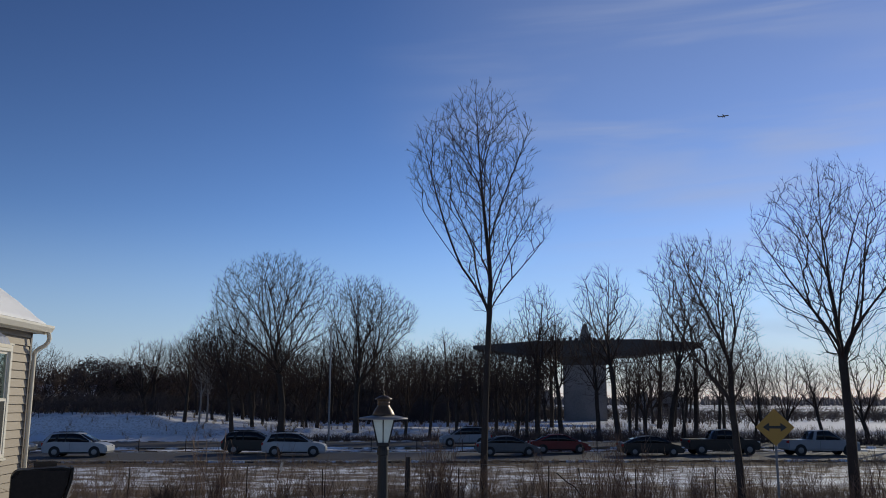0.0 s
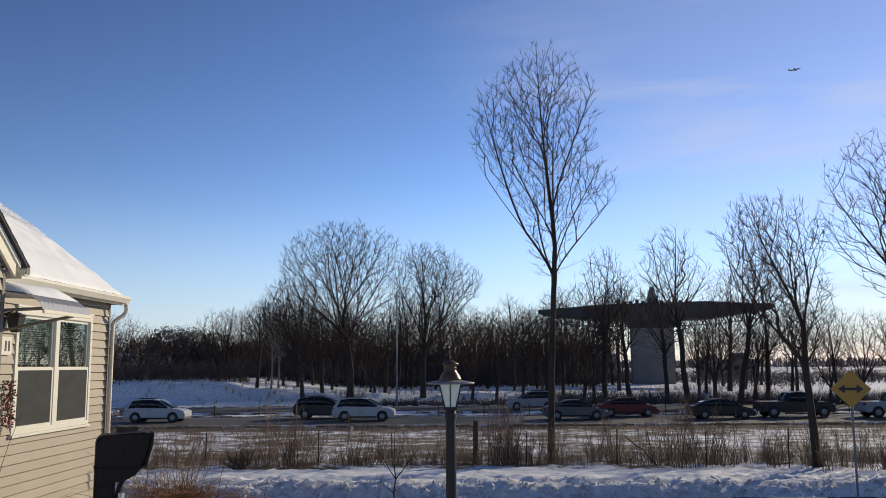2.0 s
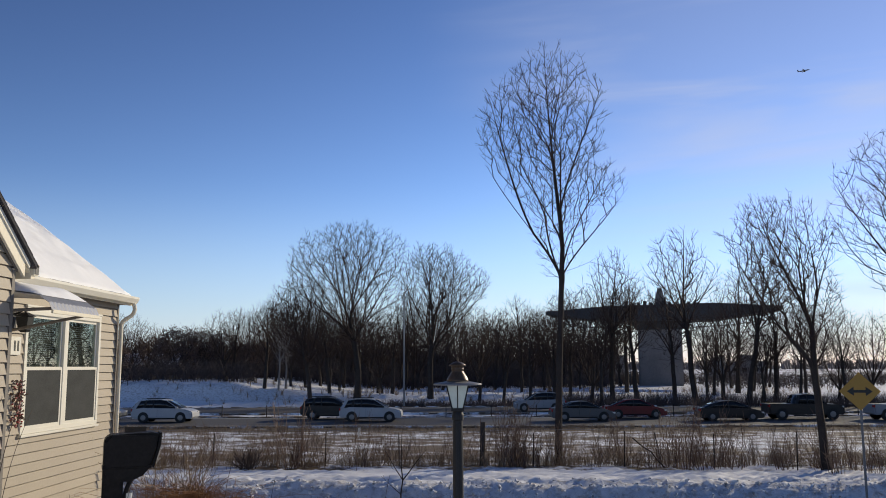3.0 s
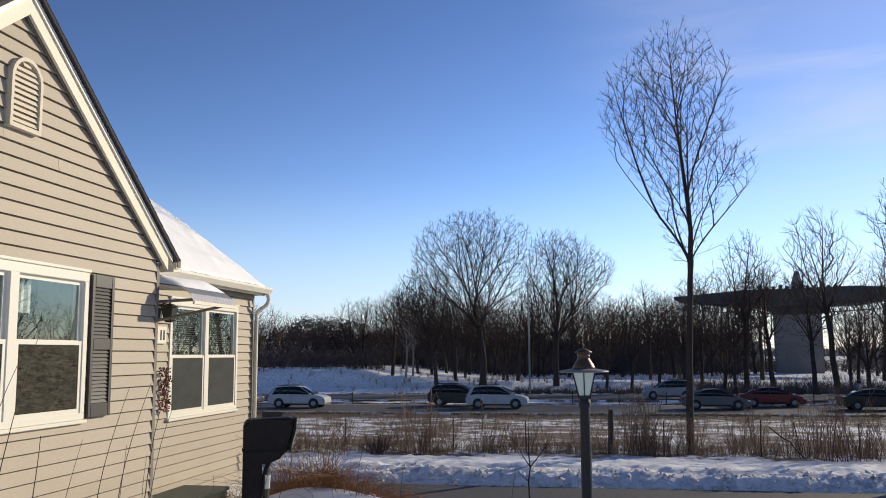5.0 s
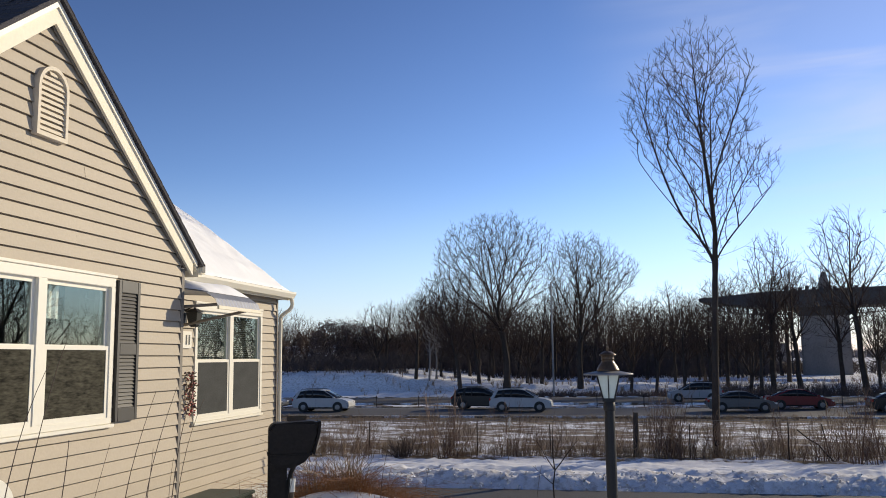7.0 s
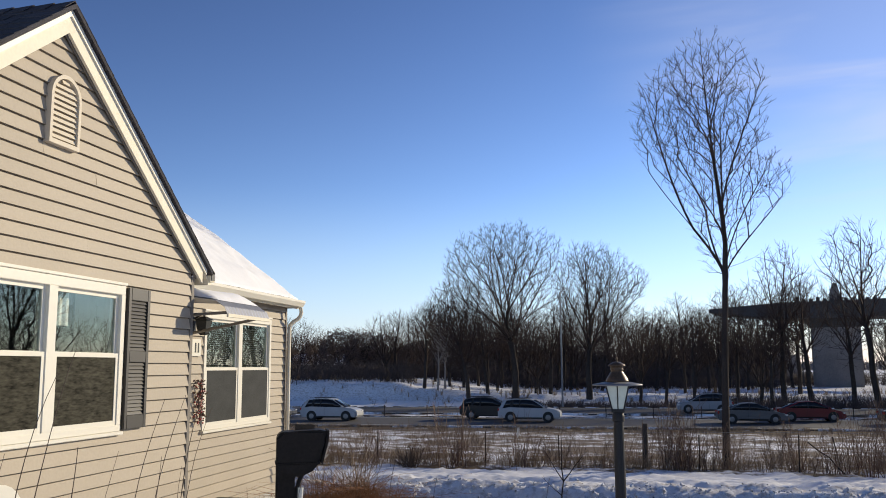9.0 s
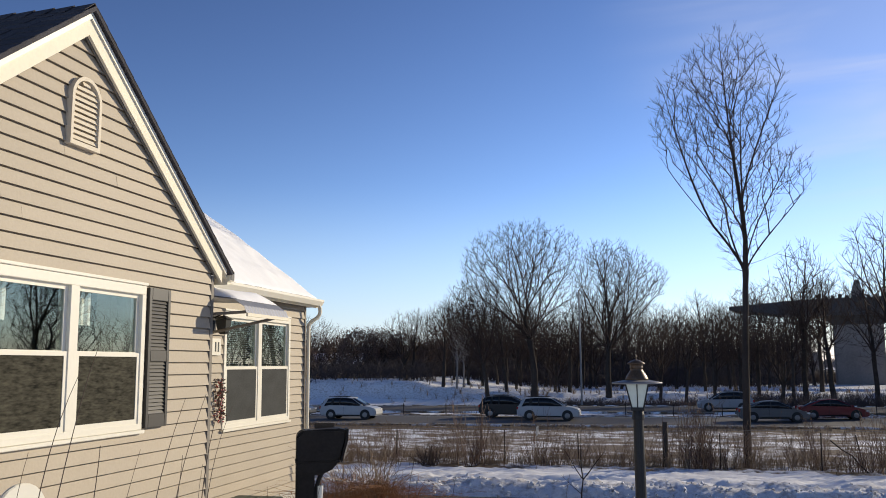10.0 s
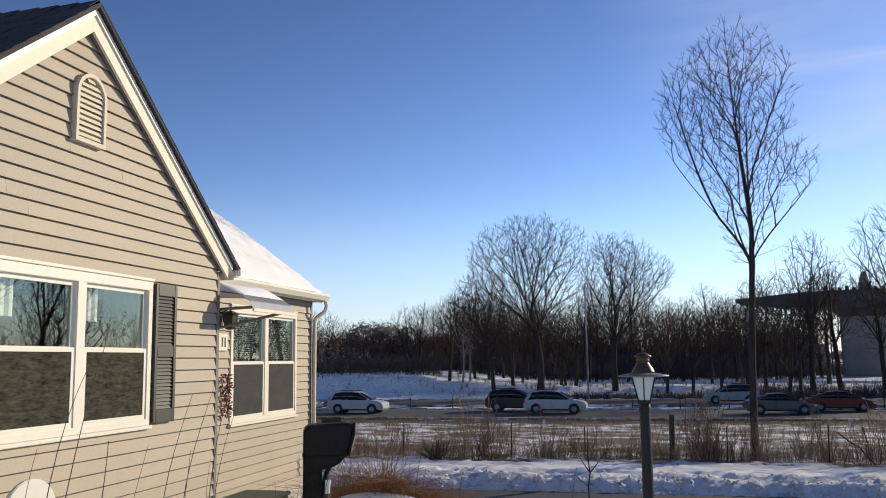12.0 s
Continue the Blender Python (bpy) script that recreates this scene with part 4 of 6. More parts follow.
    for i in range(1, n):
        if up[i] < 0:
            continue
        flare = 1 + 0.45 * max(0.0, 1 - (pos[i][2] - root[2]) / (4 * radius)) if rad[i] > radius * 0.6 else 1.0
        rows.append((*pos[up[i]], *(pos[i] + head[i] * rad[i] * 0.2), min(rad[up[i]], rad[i] * 1.5) * flare, rad[i] * flare, 0 if rad[i] > radius * 0.33 else 2))
        if ends[i] <= 2:
            for _ in range(twigs if kids[i] == 0 else 1):
                v = Vector(head[i]) + Vector((rng.gauss(0, 0.5), rng.gauss(0, 0.5), rng.gauss(0.3, 0.4)))
                v = v.normalized() * twig * rng.uniform(0.4, 1.2)
                rows.append((*pos[i], *(Vector(pos[i]) + v), tip * 0.85, tip * 0.45, 2))
    return tree_thing(name, rows, label, group, bark, bark)


# the tall young tree on the fence line
rng = random.Random(4)
TALL = [(5.9, -0.5, 0.6), (6.8, -0.65, 0.75), (7.5, -0.9, 1.3), (8.2, -1.1, 2.15), (8.8, -1.6, 2.25), (9.4, -2.2, 1.75), (10.2, -2.65, 1.65), (11.2, -2.6, 1.6), (12.0, -1.75, 1.5), (12.7, -1.3, 1.2), (13.3, -0.7, -0.1)]
tall = crown_tree("tall_tree", "tall slender leafless tree with a fan of upright limbs", [(0, 0, -0.2), (0.08, 0, 2.5), (0.2, 0, 5.0), (0.28, 0, 6.5), (0.24, 0.03, 7.3)], 0.12,
                  profile_points([(z * 0.97 + 0.15, a0 + 0.1, a1 + 0.06) for z, a0, a1 in TALL], 1700, rng, 0.85, 0.62), 4, 17, 0.34, tip=0.0052, seg=0.3, twig=0.24, twigs=4, extra=[(0.75, -0.1, 5.95), (1.1, -0.1, 6.1), (1.45, -0.1, 6.0), (1.75, -0.1, 6.25)])
tall.matrix_basis = Matrix.Translation(at(26.6, 5.7))

LEAN = [(2.9, -0.9, 0.35), (3.9, -1.5, 0.5), (4.8, -2.1, 0.45), (5.6, -2.6, 0.35), (6.4, -2.8, 0.35), (7.0, -2.5, 0.0), (7.4, -1.9, -0.8)]
rv = crown_tree("leaning_tree", "leafless tree with limbs leaning to one side", [(-0.22, 0, -0.2), (-0.32, 0, 1.6), (-0.4, 0, 2.7), (-0.38, 0, 3.8)], 0.13, profile_points(LEAN, 1300, rng, 0.8, 0.62), 7, 13, 0.34, tip=0.0052, seg=0.3, twig=0.24, twigs=4)
rv.matrix_basis = Matrix.Translation(at(25.8, 22.3))
SPREAD = [(4.2, -0.7, 0.9), (5.3, -1.7, 1.7), (6.6, -2.9, 2.4), (7.6, -2.8, 2.7), (8.6, -2.5, 2.5), (9.4, -1.7, 1.9), (10.0, -0.9, 0.8)]
rb = crown_tree("spreading_tree", "spreading leafless tree on the fence line", [(0, 0, -0.2), (0, 0, 2.4), (-0.05, 0, 3.9), (-0.2, 0, 5.6)], 0.17, profile_points(SPREAD, 1500, rng, 0.9, 0.62), 9, 15, 0.34, tip=0.0052, seg=0.35, twig=0.25, twigs=4)
rb.matrix_basis = Matrix.Translation(at(28.0, 28.1))

# the broad old trees past the highway
BROAD = [(6.2, -3.2, 2.8), (8.2, -5.6, 4.2), (10.5, -7.0, 4.9), (13, -7.9, 5.0), (15, -8.0, 5.1), (16.8, -7.0, 4.9), (18.0, -5.0, 3.6), (19.0, -2.2, 1.2)]
big = crown_tree("broad_tree", "broad old leafless tree with a rounded crown", [(0, 0, -0.3), (0.1, 0, 3.2), (-0.2, 0, 5.6), (-0.9, 0, 9.0)], 0.43, profile_points([(z * 1.07, a0 * 1.08, a1 * 1.1) for z, a0, a1 in BROAD], 2900, rng, 0.9, 0.6), 21, 30, 0.3, tip=0.0138, seg=0.9, twig=0.65, twigs=4)
big.matrix_basis = Matrix.Translation(at(99, -7.4))
BROAD = [(5.5, -2.0, 2.2), (7.5, -2.8, 3.6), (9.5, -3.3, 5.0), (11.3, -3.6, 6.6), (12.8, -3.9, 6.9), (14.0, -3.8, 5.0), (15.4, -3.0, 3.3), (16.4, -1.4, 1.4)]
big2 = crown_tree("broad_tree", "broad leafless tree with a spreading crown", [(0, 0, -0.3), (0, 0, 3.2), (0.1, 0, 5.0), (0.3, 0, 8.0)], 0.36, profile_points([(z * 1.07, a0 * 1.05, a1 * 1.05) for z, a0, a1 in BROAD], 2200, rng, 0.9, 0.6), 22, 24, 0.3, tip=0.0138, seg=0.9, twig=0.65, twigs=4)
big2.matrix_basis = Matrix.Translation(at(99, -2.6))
BROAD = [(4.0, -2.0, 1.6), (6.5, -3.8, 2.6), (9.0, -4.6, 2.8), (11.0, -4.4, 2.6), (12.3, -3.4, 1.8), (13.3, -1.8, 0.4)]
big3 = crown_tree("broad_tree", "leafless tree at the edge of the wood", [(0.3, 0, -0.3), (0.1, 0, 2.6), (-0.2, 0, 4.4), (-0.8, 0, 6.5)], 0.29, profile_points([(z * 1.07, a0 * 1.1, a1 * 1.1) for z, a0, a1 in BROAD], 1400, rng, 0.9, 0.6), 23, 16, 0.3, tip=0.0138, seg=0.8, twig=0.6, twigs=4)
big3.matrix_basis = Matrix.Translation(at(97, -10.6))

# pale birches before the dark wood
for k, (az, h) in enumerate(((-12.5, 8.6), (-12.05, 7.6))):
    birch = crown_tree("birch_tree", "slim pale-barked birch before the dark wood", [(0, 0, -0.3), (0.1, 0, 2.4), (0.05 - 0.2 * k, 0, 4.6)], 0.13, profile_points([(3.0, -0.4, 0.5), (5.0, -0.9, 1.0), (6.8, -0.8, 0.8), (h, -0.2, 0.3)], 160, rng, 1.0, 0.6), 80 + k, 5, 0.3, tip=0.012, seg=0.6, twig=0.4, group="birches", bark=BIRCH)
    birch.matrix_basis = Matrix.Translation(at(103 + k, az))

# kinds for the woods: built once, then copied
CFG_WOOD = dict(levels=3, seg=[1.2, 1.0, 0.9, 0.8], kids=[0, 9, 6], start=[0.4, 0.15, 0.2], angle=[35, 34, 40], ratio=[0.6, 0.42, 0.55], wob=0.075, up=0.02, min=0.02)
kinds = []
for k, (h, th, rx, ends, foot) in enumerate(((11, 3.0, 2.7, 330, 0.24), (9, 2.0, 3.0, 320, 0.22), (13, 4.2, 2.9, 430, 0.25), (7, 0.9, 2.6, 260, 0.15))):
    rng = random.Random(40 + k)
    outline = [(th * 1.05, -0.5, 0.4), (th + (h - th) * 0.22, -rx * 0.62, rx * 0.55), (th + (h - th) * 0.45, -rx * 0.95, rx * 0.85), (th + (h - th) * 0.68, -rx, rx * 0.97), (th + (h - th) * 0.88, -rx * 0.62, rx * 0.7), (h, -rx * 0.2, rx * 0.25)]
    lean = rng.uniform(-0.6, 0.6)
    t = crown_tree("woodland_tree", "slim leafless tree in the roadside wood", [(0, 0, -0.3), (lean * 0.4, 0.1, th * 0.6), (lean, 0, th), (lean * 1.3, 0.1, th + (h - th) * 0.3)], foot, profile_points(outline, ends + 120, rng, 1.0, 0.6), 50 + k, 10, 0.22, tip=0.0135, seg=0.95, twig=0.6, twigs=2)
    tagged(t, group="trees of the roadside wood")
    kinds.append(t)
LEAF_KIND = len(kinds)
rng = random.Random(66)
limbs = [(1.6 * rng.uniform(0.4, 1), 5.6 * rng.uniform(0.75, 1.0), 6 + 62 * i / 13, i * 137.5, 0.09) for i in range(13)]
oak = stem_tree("leafy_oak", 1.8, 0.2, limbs, "dark oak that keeps its withered leaves", 67, dict(CFG_WOOD, kids=[0, 6, 4], up=0.01))
lr = random.Random(68)
lv, lq = [], []
for k in range(2600):
    a0, ce, rr = lr.uniform(0, math.tau), lr.uniform(-0.55, 1), lr.uniform(0.45, 1.0) ** 0.5
    lump = 1 + 0.22 * noise.noise((math.cos(a0) * 2, math.sin(a0) * 2, ce * 2.5))
    c = Vector((math.cos(a0) * math.sqrt(1 - ce * ce) * 3.0, math.sin(a0) * math.sqrt(1 - ce * ce) * 3.0, ce * 2.9)) * rr * lump + Vector((0, 0, 4.1))
    u = Vector((lr.gauss(0, 1), lr.gauss(0, 1), lr.gauss(0, 1))).normalized() * 0.13
    w = u.orthogonal().normalized() * 0.07
    i0 = len(lv)
    lv += [c - u, c + w, c + u + w.cross(u) * 0.8, c - w]
    lq.append((i0, i0 + 1, i0 + 2, i0 + 3))
leaves = new("leaves", fast_mesh("leaves", lv, lq, LEAFY))
leaves.parent = oak
tagged(leaves, "withered brown leaves", kind="stuff")
tagged(oak, group="oaks of the roadside wood")
kinds.append(oak)
used = set()
rng = random.Random(77)


def plant(kind, dist, az, s):
    m = Matrix.Translation(at(dist, az, -0.1)) @ Matrix.Rotation(radians(rng.gauss(0, 4)), 4, "Y") @ Matrix.Rotation(rng.uniform(0, math.tau), 4, "Z") @ Matrix.Diagonal((s, s, s * rng.uniform(0.92, 1.08), 1))
    if kind not in used:
        used.add(kind)
        kinds[kind].matrix_basis = m
        return kinds[kind]
    c = copy_thing(kinds[kind], m)
    c.matrix_basis = m
    return c


# single trees that stand out: distance, bearing, kind, scale
for dist, az, kind, s in ((96, 9.3, 2, 1.25), (97, 10.9, 0, 1.3), (95, 14.5, 2, 1.42), (98, 13.2, 0, 1.2), (94, 17.6, 2, 1.3), (97, 19.2, 0, 1.15), (96, 16.2, 1, 1.2), (95, 7.9, 1, 1.05), (97, 5.6, 0, 0.95), (94, 4.0, 2, 0.78),
                          (96, 2.2, 0, 0.85), (98, 0.6, 1, 0.95), (95, -0.6, 0, 0.8), (104, -13.4, 0, 1.0), (103, -9.2, 0, 1.05), (106, -5.1, 0, 1.1), (95, 24.5, 1, 1.0), (92, 26.6, 0, 0.85), (94, 29.0, 1, 1.15), (90, 31.5, 0, 1.2), (96, 22.8, 1, 0.8),
                          (158, 12.9, 0, 0.8), (104, 15.6, 0, 0.9), (92, 18.6, 2, 0.65), (100, 6.6, 2, 0.8), (93, 20.6, 2, 0.75), (92, 34, 0, 0.9), (107, 10.2, 2, 1.1), (109, 17.0, 2, 1.2), (90, 37, 1, 1.0),
                          (93, 8.6, 2, 0.8), (95, 15.2, 2, 0.7), (94, 18.4, 2, 0.75), (93, 21.5, 0, 0.9), (94, 23.2, 2, 0.8)):
    plant(kind, dist, az, s)
# thicket on the far side, in depth
for k in range(66):
    az = -31 + 41 * (k + rng.random()) / 66
    tallness = 0.7 if az < -13.5 else 0.9
    near, deep = (112, 165) if az < -13.5 else (150, 195)
    if az < -13.5 and k % 2:
        plant(LEAF_KIND, rng.uniform(116, 140), az, rng.uniform(0.6, 1.12) * (1.12 if -20 < az else 0.85))
        continue
    plant(rng.choice((0, 1, 1, 3)), rng.uniform(near, deep), az, tallness * rng.uniform(0.85, 1.2) * (1.4 if az < -13.5 else 1.7))
for k in range(15):
    plant(rng.choice((0, 1, 1)), rng.uniform(106, 142), (6 + 4 * (k + rng.random()) / 8) if k < 8 else (15 + 6 * (k - 8 + rng.random()) / 7), rng.uniform(0.7, 1.05))
for k in range(9):
    plant(rng.choice((0, 1, 3)), rng.uniform(170, 260), 8 + 30 * (k + rng.random()) / 9, rng.uniform(0.5, 0.8))
for k in range(14):
    plant(rng.choice((0, 1, 2)), rng.uniform(112, 142), -16 + 13 * (k + rng.random()) / 14, rng.uniform(0.8, 1.0))
for k in range(20):
    plant(rng.choice((0, 1, 0, 2)), rng.uniform(108, 130), -11 + 17 * (k + rng.random()) / 20, rng.uniform(0.85, 1.15))
# trees down the fence line beyond, that the windows mirror
for dist, az, kind, s in ((26, 36, 0, 0.75), (24, 44, 0, 0.8), (25, 52, 0, 0.75), (22, 60, 1, 0.8), (30, 47, 1, 0.9), (27, 68, 0, 0.7), (34, 56, 0, 0.8), (36, 40, 1, 0.8), (44, 37, 0, 0.95), (46, 45, 0, 1.0), (42, 51, 1, 1.0), (48, 41, 1, 1.0), (50, 58, 0, 1.1)):
    plant(kind, dist, az, s)

# brush under the woods: one dense tangle
segs = []
rng = random.Random(8)
for k in range(7600):
    az = rng.uniform(-33, 12) if k % 5 else rng.uniform(10, 36)
    dist = rng.uniform(108, 160) if az < -14 else rng.uniform(130, 165) if az < 5 else rng.uniform(155, 190) if 9.5 < az < 15 else rng.uniform(128, 190) if az < 23 else rng.uniform(152, 200)
    x, y = dist * math.sin(radians(az)), dist * math.cos(radians(az))
    z = ground_z(x, y)
    h = rng.uniform(0.6, 4.0) * (0.7 if az < -14 else 0.95) * (1.0 if az < 9 else 0.55)
    lx_, ly_ = rng.gauss(0, 0.3) * h, rng.gauss(0, 0.3) * h
    segs.append((x, y, z, x + lx_, y + ly_, z + h, 0.05, 0.02))
    for _ in range(4):
        f = rng.uniform(0.2, 0.95)
        bx, by, bz = x + lx_ * f, y + ly_ * f, z + h * f
        segs.append((bx, by, bz, bx + rng.gauss(0, 0.9), by + rng.gauss(0, 0.9), bz + rng.uniform(0.1, 1.3), 0.035, 0.012))
for k in range(2200):                                  # the solid far side of the wood
    az = rng.uniform(-34, 8.0)
    dist = rng.uniform(200, 260)
    x, y = dist * math.sin(radians(az)), dist * math.cos(radians(az))
    z, h = ground_z(x, y), rng.uniform(3.5, 8.5)
    segs.append((x, y, z, x + rng.gauss(0, 0.6), y, z + h, 0.5, 0.12))
for k in range(5200):                                  # slim poles deeper in the wood
    az = rng.uniform(-33, 8.5)
    dist = rng.uniform(150, 215)
    x, y = dist * math.sin(radians(az)), dist * math.cos(radians(az))
    z, h = ground_z(x, y), rng.uniform(3.0, 8.5) * (0.8 if az < -14 else 1.0)
    lx_, ly_ = rng.gauss(0, 0.08) * h, rng.gauss(0, 0.08) * h
    segs.append((x, y, z, x + lx_, y + ly_, z + h, 0.09, 0.03))
    for _ in range(4):
        f = rng.uniform(0.25, 0.95)
        segs.append((x + lx_ * f, y + ly_ * f, z + h * f, x + lx_ * f + rng.gauss(0, 1.0), y + ly_ * f + rng.gauss(0, 1.0), z + h * f + rng.uniform(0.5, 2.0), 0.045, 0.015))
v, q = tubes(segs, 3)
tagged(new("brush", fast_mesh("brush", v, q, WOODS)), "dense dark leafless brush under the far wood", "brush", kind="stuff")

# ---- the lamp post in the yard ----
LP = Vector((-0.09, 6.5, 0))
LP.z = ground_z(LP.x, LP.y)
lamp = thing("post_lamp", Matrix.Translation(LP), "black yard lamp post with a wide-brimmed copper-topped lantern", "street lamp")
g = LP.z
part("pole", turned(B(), [(0.06, -0.1), (0.06, 0.05), (0.04, 0.07), (0.039, 1.45), (0.036, 1.76), (0.044, 1.765), (0.044, 1.80), (0.036, 1.83)], 16), IRON, lamp, smooth=False)
bz, tz, hb, ht = 1.84 - g, 2.02 - g, 0.041, 0.083
cage = B()
for sx, sy in ((-1, -1), (1, -1), (1, 1), (-1, 1)):
    rod(cage, (sx * hb, sy * hb, bz), (sx * ht, sy * ht, tz), 0.0055, n=6)
for s in (-1, 1):
    rod(cage, (0, s * (hb + 0.002), bz), (0, s * (ht + 0.002), tz), 0.004, n=6)
    rod(cage, (s * (hb + 0.002), 0, bz), (s * (ht + 0.002), 0, tz), 0.004, n=6)
box(cage, -hb - 0.006, hb + 0.006, -hb - 0.006, hb + 0.006, bz - 0.02, bz + 0.004)
head = part("lantern", cage, IRON, lamp, "black iron lantern cage")
for k in range(4):
    r = Matrix.Rotation(k * math.pi / 2, 3, "Z")
    low = [r @ Vector(p) for p in ((-hb + 0.002, -hb + 0.002, bz), (hb - 0.002, -hb + 0.002, bz), (hb - 0.002, -hb + 0.005, bz), (-hb + 0.002, -hb + 0.005, bz))]
    high = [r @ Vector(p) for p in ((-ht + 0.002, -ht + 0.002, tz), (ht - 0.002, -ht + 0.002, tz), (ht - 0.002, -ht + 0.005, tz), (-ht + 0.002, -ht + 0.005, tz))]
    part("pane", hexa(B(), low, high), FROST, head, "frosted lantern pane")
part("brim", turned(B(), [(0.178, 2.012 - g), (0.183, 2.018 - g), (0.178, 2.024 - g), (0.09, 2.04 - g), (0.088, 2.03 - g)], 28), STEEL, lamp, "wide flat brim", True)
part("dome", turned(B(), [(0.084, 2.038 - g), (0.082, 2.05 - g), (0.07, 2.075 - g), (0.054, 2.098 - g), (0.044, 2.115 - g), (0.044, 2.125 - g), (0.05, 2.128 - g), (0.046, 2.134 - g), (0.046, 2.152 - g), (0.063, 2.156 - g), (0.062, 2.163 - g), (0.03, 2.182 - g), (0.009, 2.188 - g), (0.005, 2.196 - g), (0.009, 2.206 - g), (0.003, 2.225 - g)], 24), COPPER, lamp, "copper-brown dome with a finial", True)

# ---- mailbox ----
MB = Vector((9.0 * math.sin(radians(-22.4)), 9.0 * math.cos(radians(-22.4)), 0))
MB.z = ground_z(MB.x, MB.y) - 0.02
mb = thing("mailbox", Matrix.Translation(MB) @ Matrix.Rotation(radians(24), 4, "Z"), "large black plastic mailbox on a thick moulded post", "mailbox")
gz = -MB.z
part("post", box(B(), -0.09, 0.10, -0.07, 0.07, 0, 1.2 + gz, 0.02), BLACK, mb)
bm = B()
ring = [(-0.09, 1.08), (-0.09, 1.4)] + [(-0.09 + 0.08 * (1 - math.cos(math.pi / 2 * k / 5)), 1.44 + 0.08 * math.sin(math.pi / 2 * k / 5)) for k in range(6)] + [(0.34, 1.535), (0.405, 1.52), (0.385, 1.40), (0.33, 1.20), (0.27, 1.13), (0.16, 1.08)]
prism(bm, [(x, z + gz) for x, z in ring], 0.15, 0.03)
body = part("body", bm, BLACK, mb, "black moulded box")
bm = prism(B(), [(x, z + gz) for x, z in ((0.41, 1.53), (0.432, 1.53), (0.425, 1.41), (0.37, 1.20), (0.35, 1.21), (0.395, 1.40))], 0.14, 0.008)
part("door", bm, BLACK, mb, "glossy black mailbox door")
bm = B()
pipe(bm, [(0.10, -0.02, 0.74 + gz), (0.10, -0.02, 0.8 + gz)] + [(0.11 + 0.11 * (1 - math.cos(k * 0.26)), -0.02, 0.8 + 0.32 * math.sin(k * 0.26) + gz) for k in range(1, 7)], 0.022, 8)
part("brace", bm, BLACK, mb, "curved brace under the box")
part("rim", box(B(), -0.098, 0.345, -0.156, 0.156, 1.2 + gz, 1.222 + gz, 0.006), BLACK, mb, "moulded ledge round the box")
part("flag", box(B(), 0.10, 0.3, 0.155, 0.165, 1.50 + gz, 1.575 + gz, 0.004), WOOD_BROWN, mb, "brown flag board behind the box")
cup = tagged(link("plastic_cup", turned(B(), [(0.032, 0), (0.04, 0.13), (0.042, 0.135), (0.036, 0.132), (0.03, 0.01)], 14), WHITE), "white paper cup standing by the mailbox post", "cup")
cx, cy = 9.0 * math.sin(radians(-21.45)), 9.0 * math.cos(radians(-21.45))
TOPZ = 0.83
cup.location = (cx, cy, TOPZ)
bm = rod(B(), (0, 0, -0.1), (0, 0, TOPZ - ground_z(cx, cy)), 0.03, n=8)
stand = tagged(link("low_stake", bm, WOOD_BROWN), "wooden stake beside the mailbox post", "stake")
stand.location = (cx, cy, ground_z(cx, cy))

# dark green box against the house
gb = thing("storage_bench", Matrix.Translation((-5.15, 10.2, ground_z(-5.15, 10.2))), "dark green wooden storage bench by the entry", "bench")
part("chest", box(B(), -0.3, 0.3, -0.75, 0.75, 0.0, 0.47, 0.01), GREEN, gb)
part("lid", box(B(), -0.33, 0.33, -0.78, 0.78, 0.472, 0.52, 0.012), GREEN, gb, "green lid")

# white round-topped thing by the wall
ch = thing("garden_chair", Matrix.Translation((-4.3, 5.3, ground_z(-4.3, 5.3))) @ Matrix.Rotation(radians(84), 4, "Z"), "white plastic garden chair with a rounded high back", "chair")
bm = B()
pts = [(-0.24, 0.55)] + [(-0.24 * math.cos(math.pi * k / 12), 1.12 + 0.24 * math.sin(math.pi * k / 12)) for k in range(13)] + [(0.24, 0.55)]
prism(bm, pts, 0.018, 0.006)
back = part("backrest", bm, WHITE, ch)
part("seat", box(B(), -0.25, 0.25, -0.5, 0.02, 0.5, 0.54, 0.015), WHITE, ch)
for sx in (-0.22, 0.22):
    for sy in (-0.46, -0.02):
        part("leg", rod(B(), (sx, sy, 0), (sx * 0.95, sy, 0.51), 0.022, 0.028), WHITE, ch)
    part("armrest", box(B(), sx - 0.03, sx + 0.03, -0.45, 0.0, 0.72, 0.75, 0.008), WHITE, ch)


# ---- dry plants in the yard ----
def blades(count, area, h, r, spread, rng, cluster=1, bend=0.4):
    out = []
    for _ in range(count // cluster):
        bx, by = area(rng)
        for _ in range(cluster):
            x, y = bx + rng.gauss(0, 0.06), by + rng.gauss(0, 0.06)
            z = ground_z(x, y) - 0.03
            hh = h * rng.uniform(0.5, 1.2)
            dx, dy = rng.gauss(0, spread) * hh, rng.gauss(0, spread) * hh
            p0, p1, p2 = (x, y, z), (x + dx * 0.4, y + dy * 0.4, z + hh * 0.6), (x + dx * (1 + bend), y + dy * (1 + bend), z + hh * (1 - 0.25 * bend * min(1, abs(dx + dy) / hh)))
            out += [(*p0, *p1, r, r * 0.8), (*p1, *p2, r * 0.8, r * 0.45)]
            if bend > 0.7:
                out.append((*p2, p2[0] + dx * 0.9, p2[1] + dy * 0.9, p2[2] - hh * rng.uniform(0.0, 0.35), r * 0.45, r * 0.2))
    return out


rng = random.Random(61)


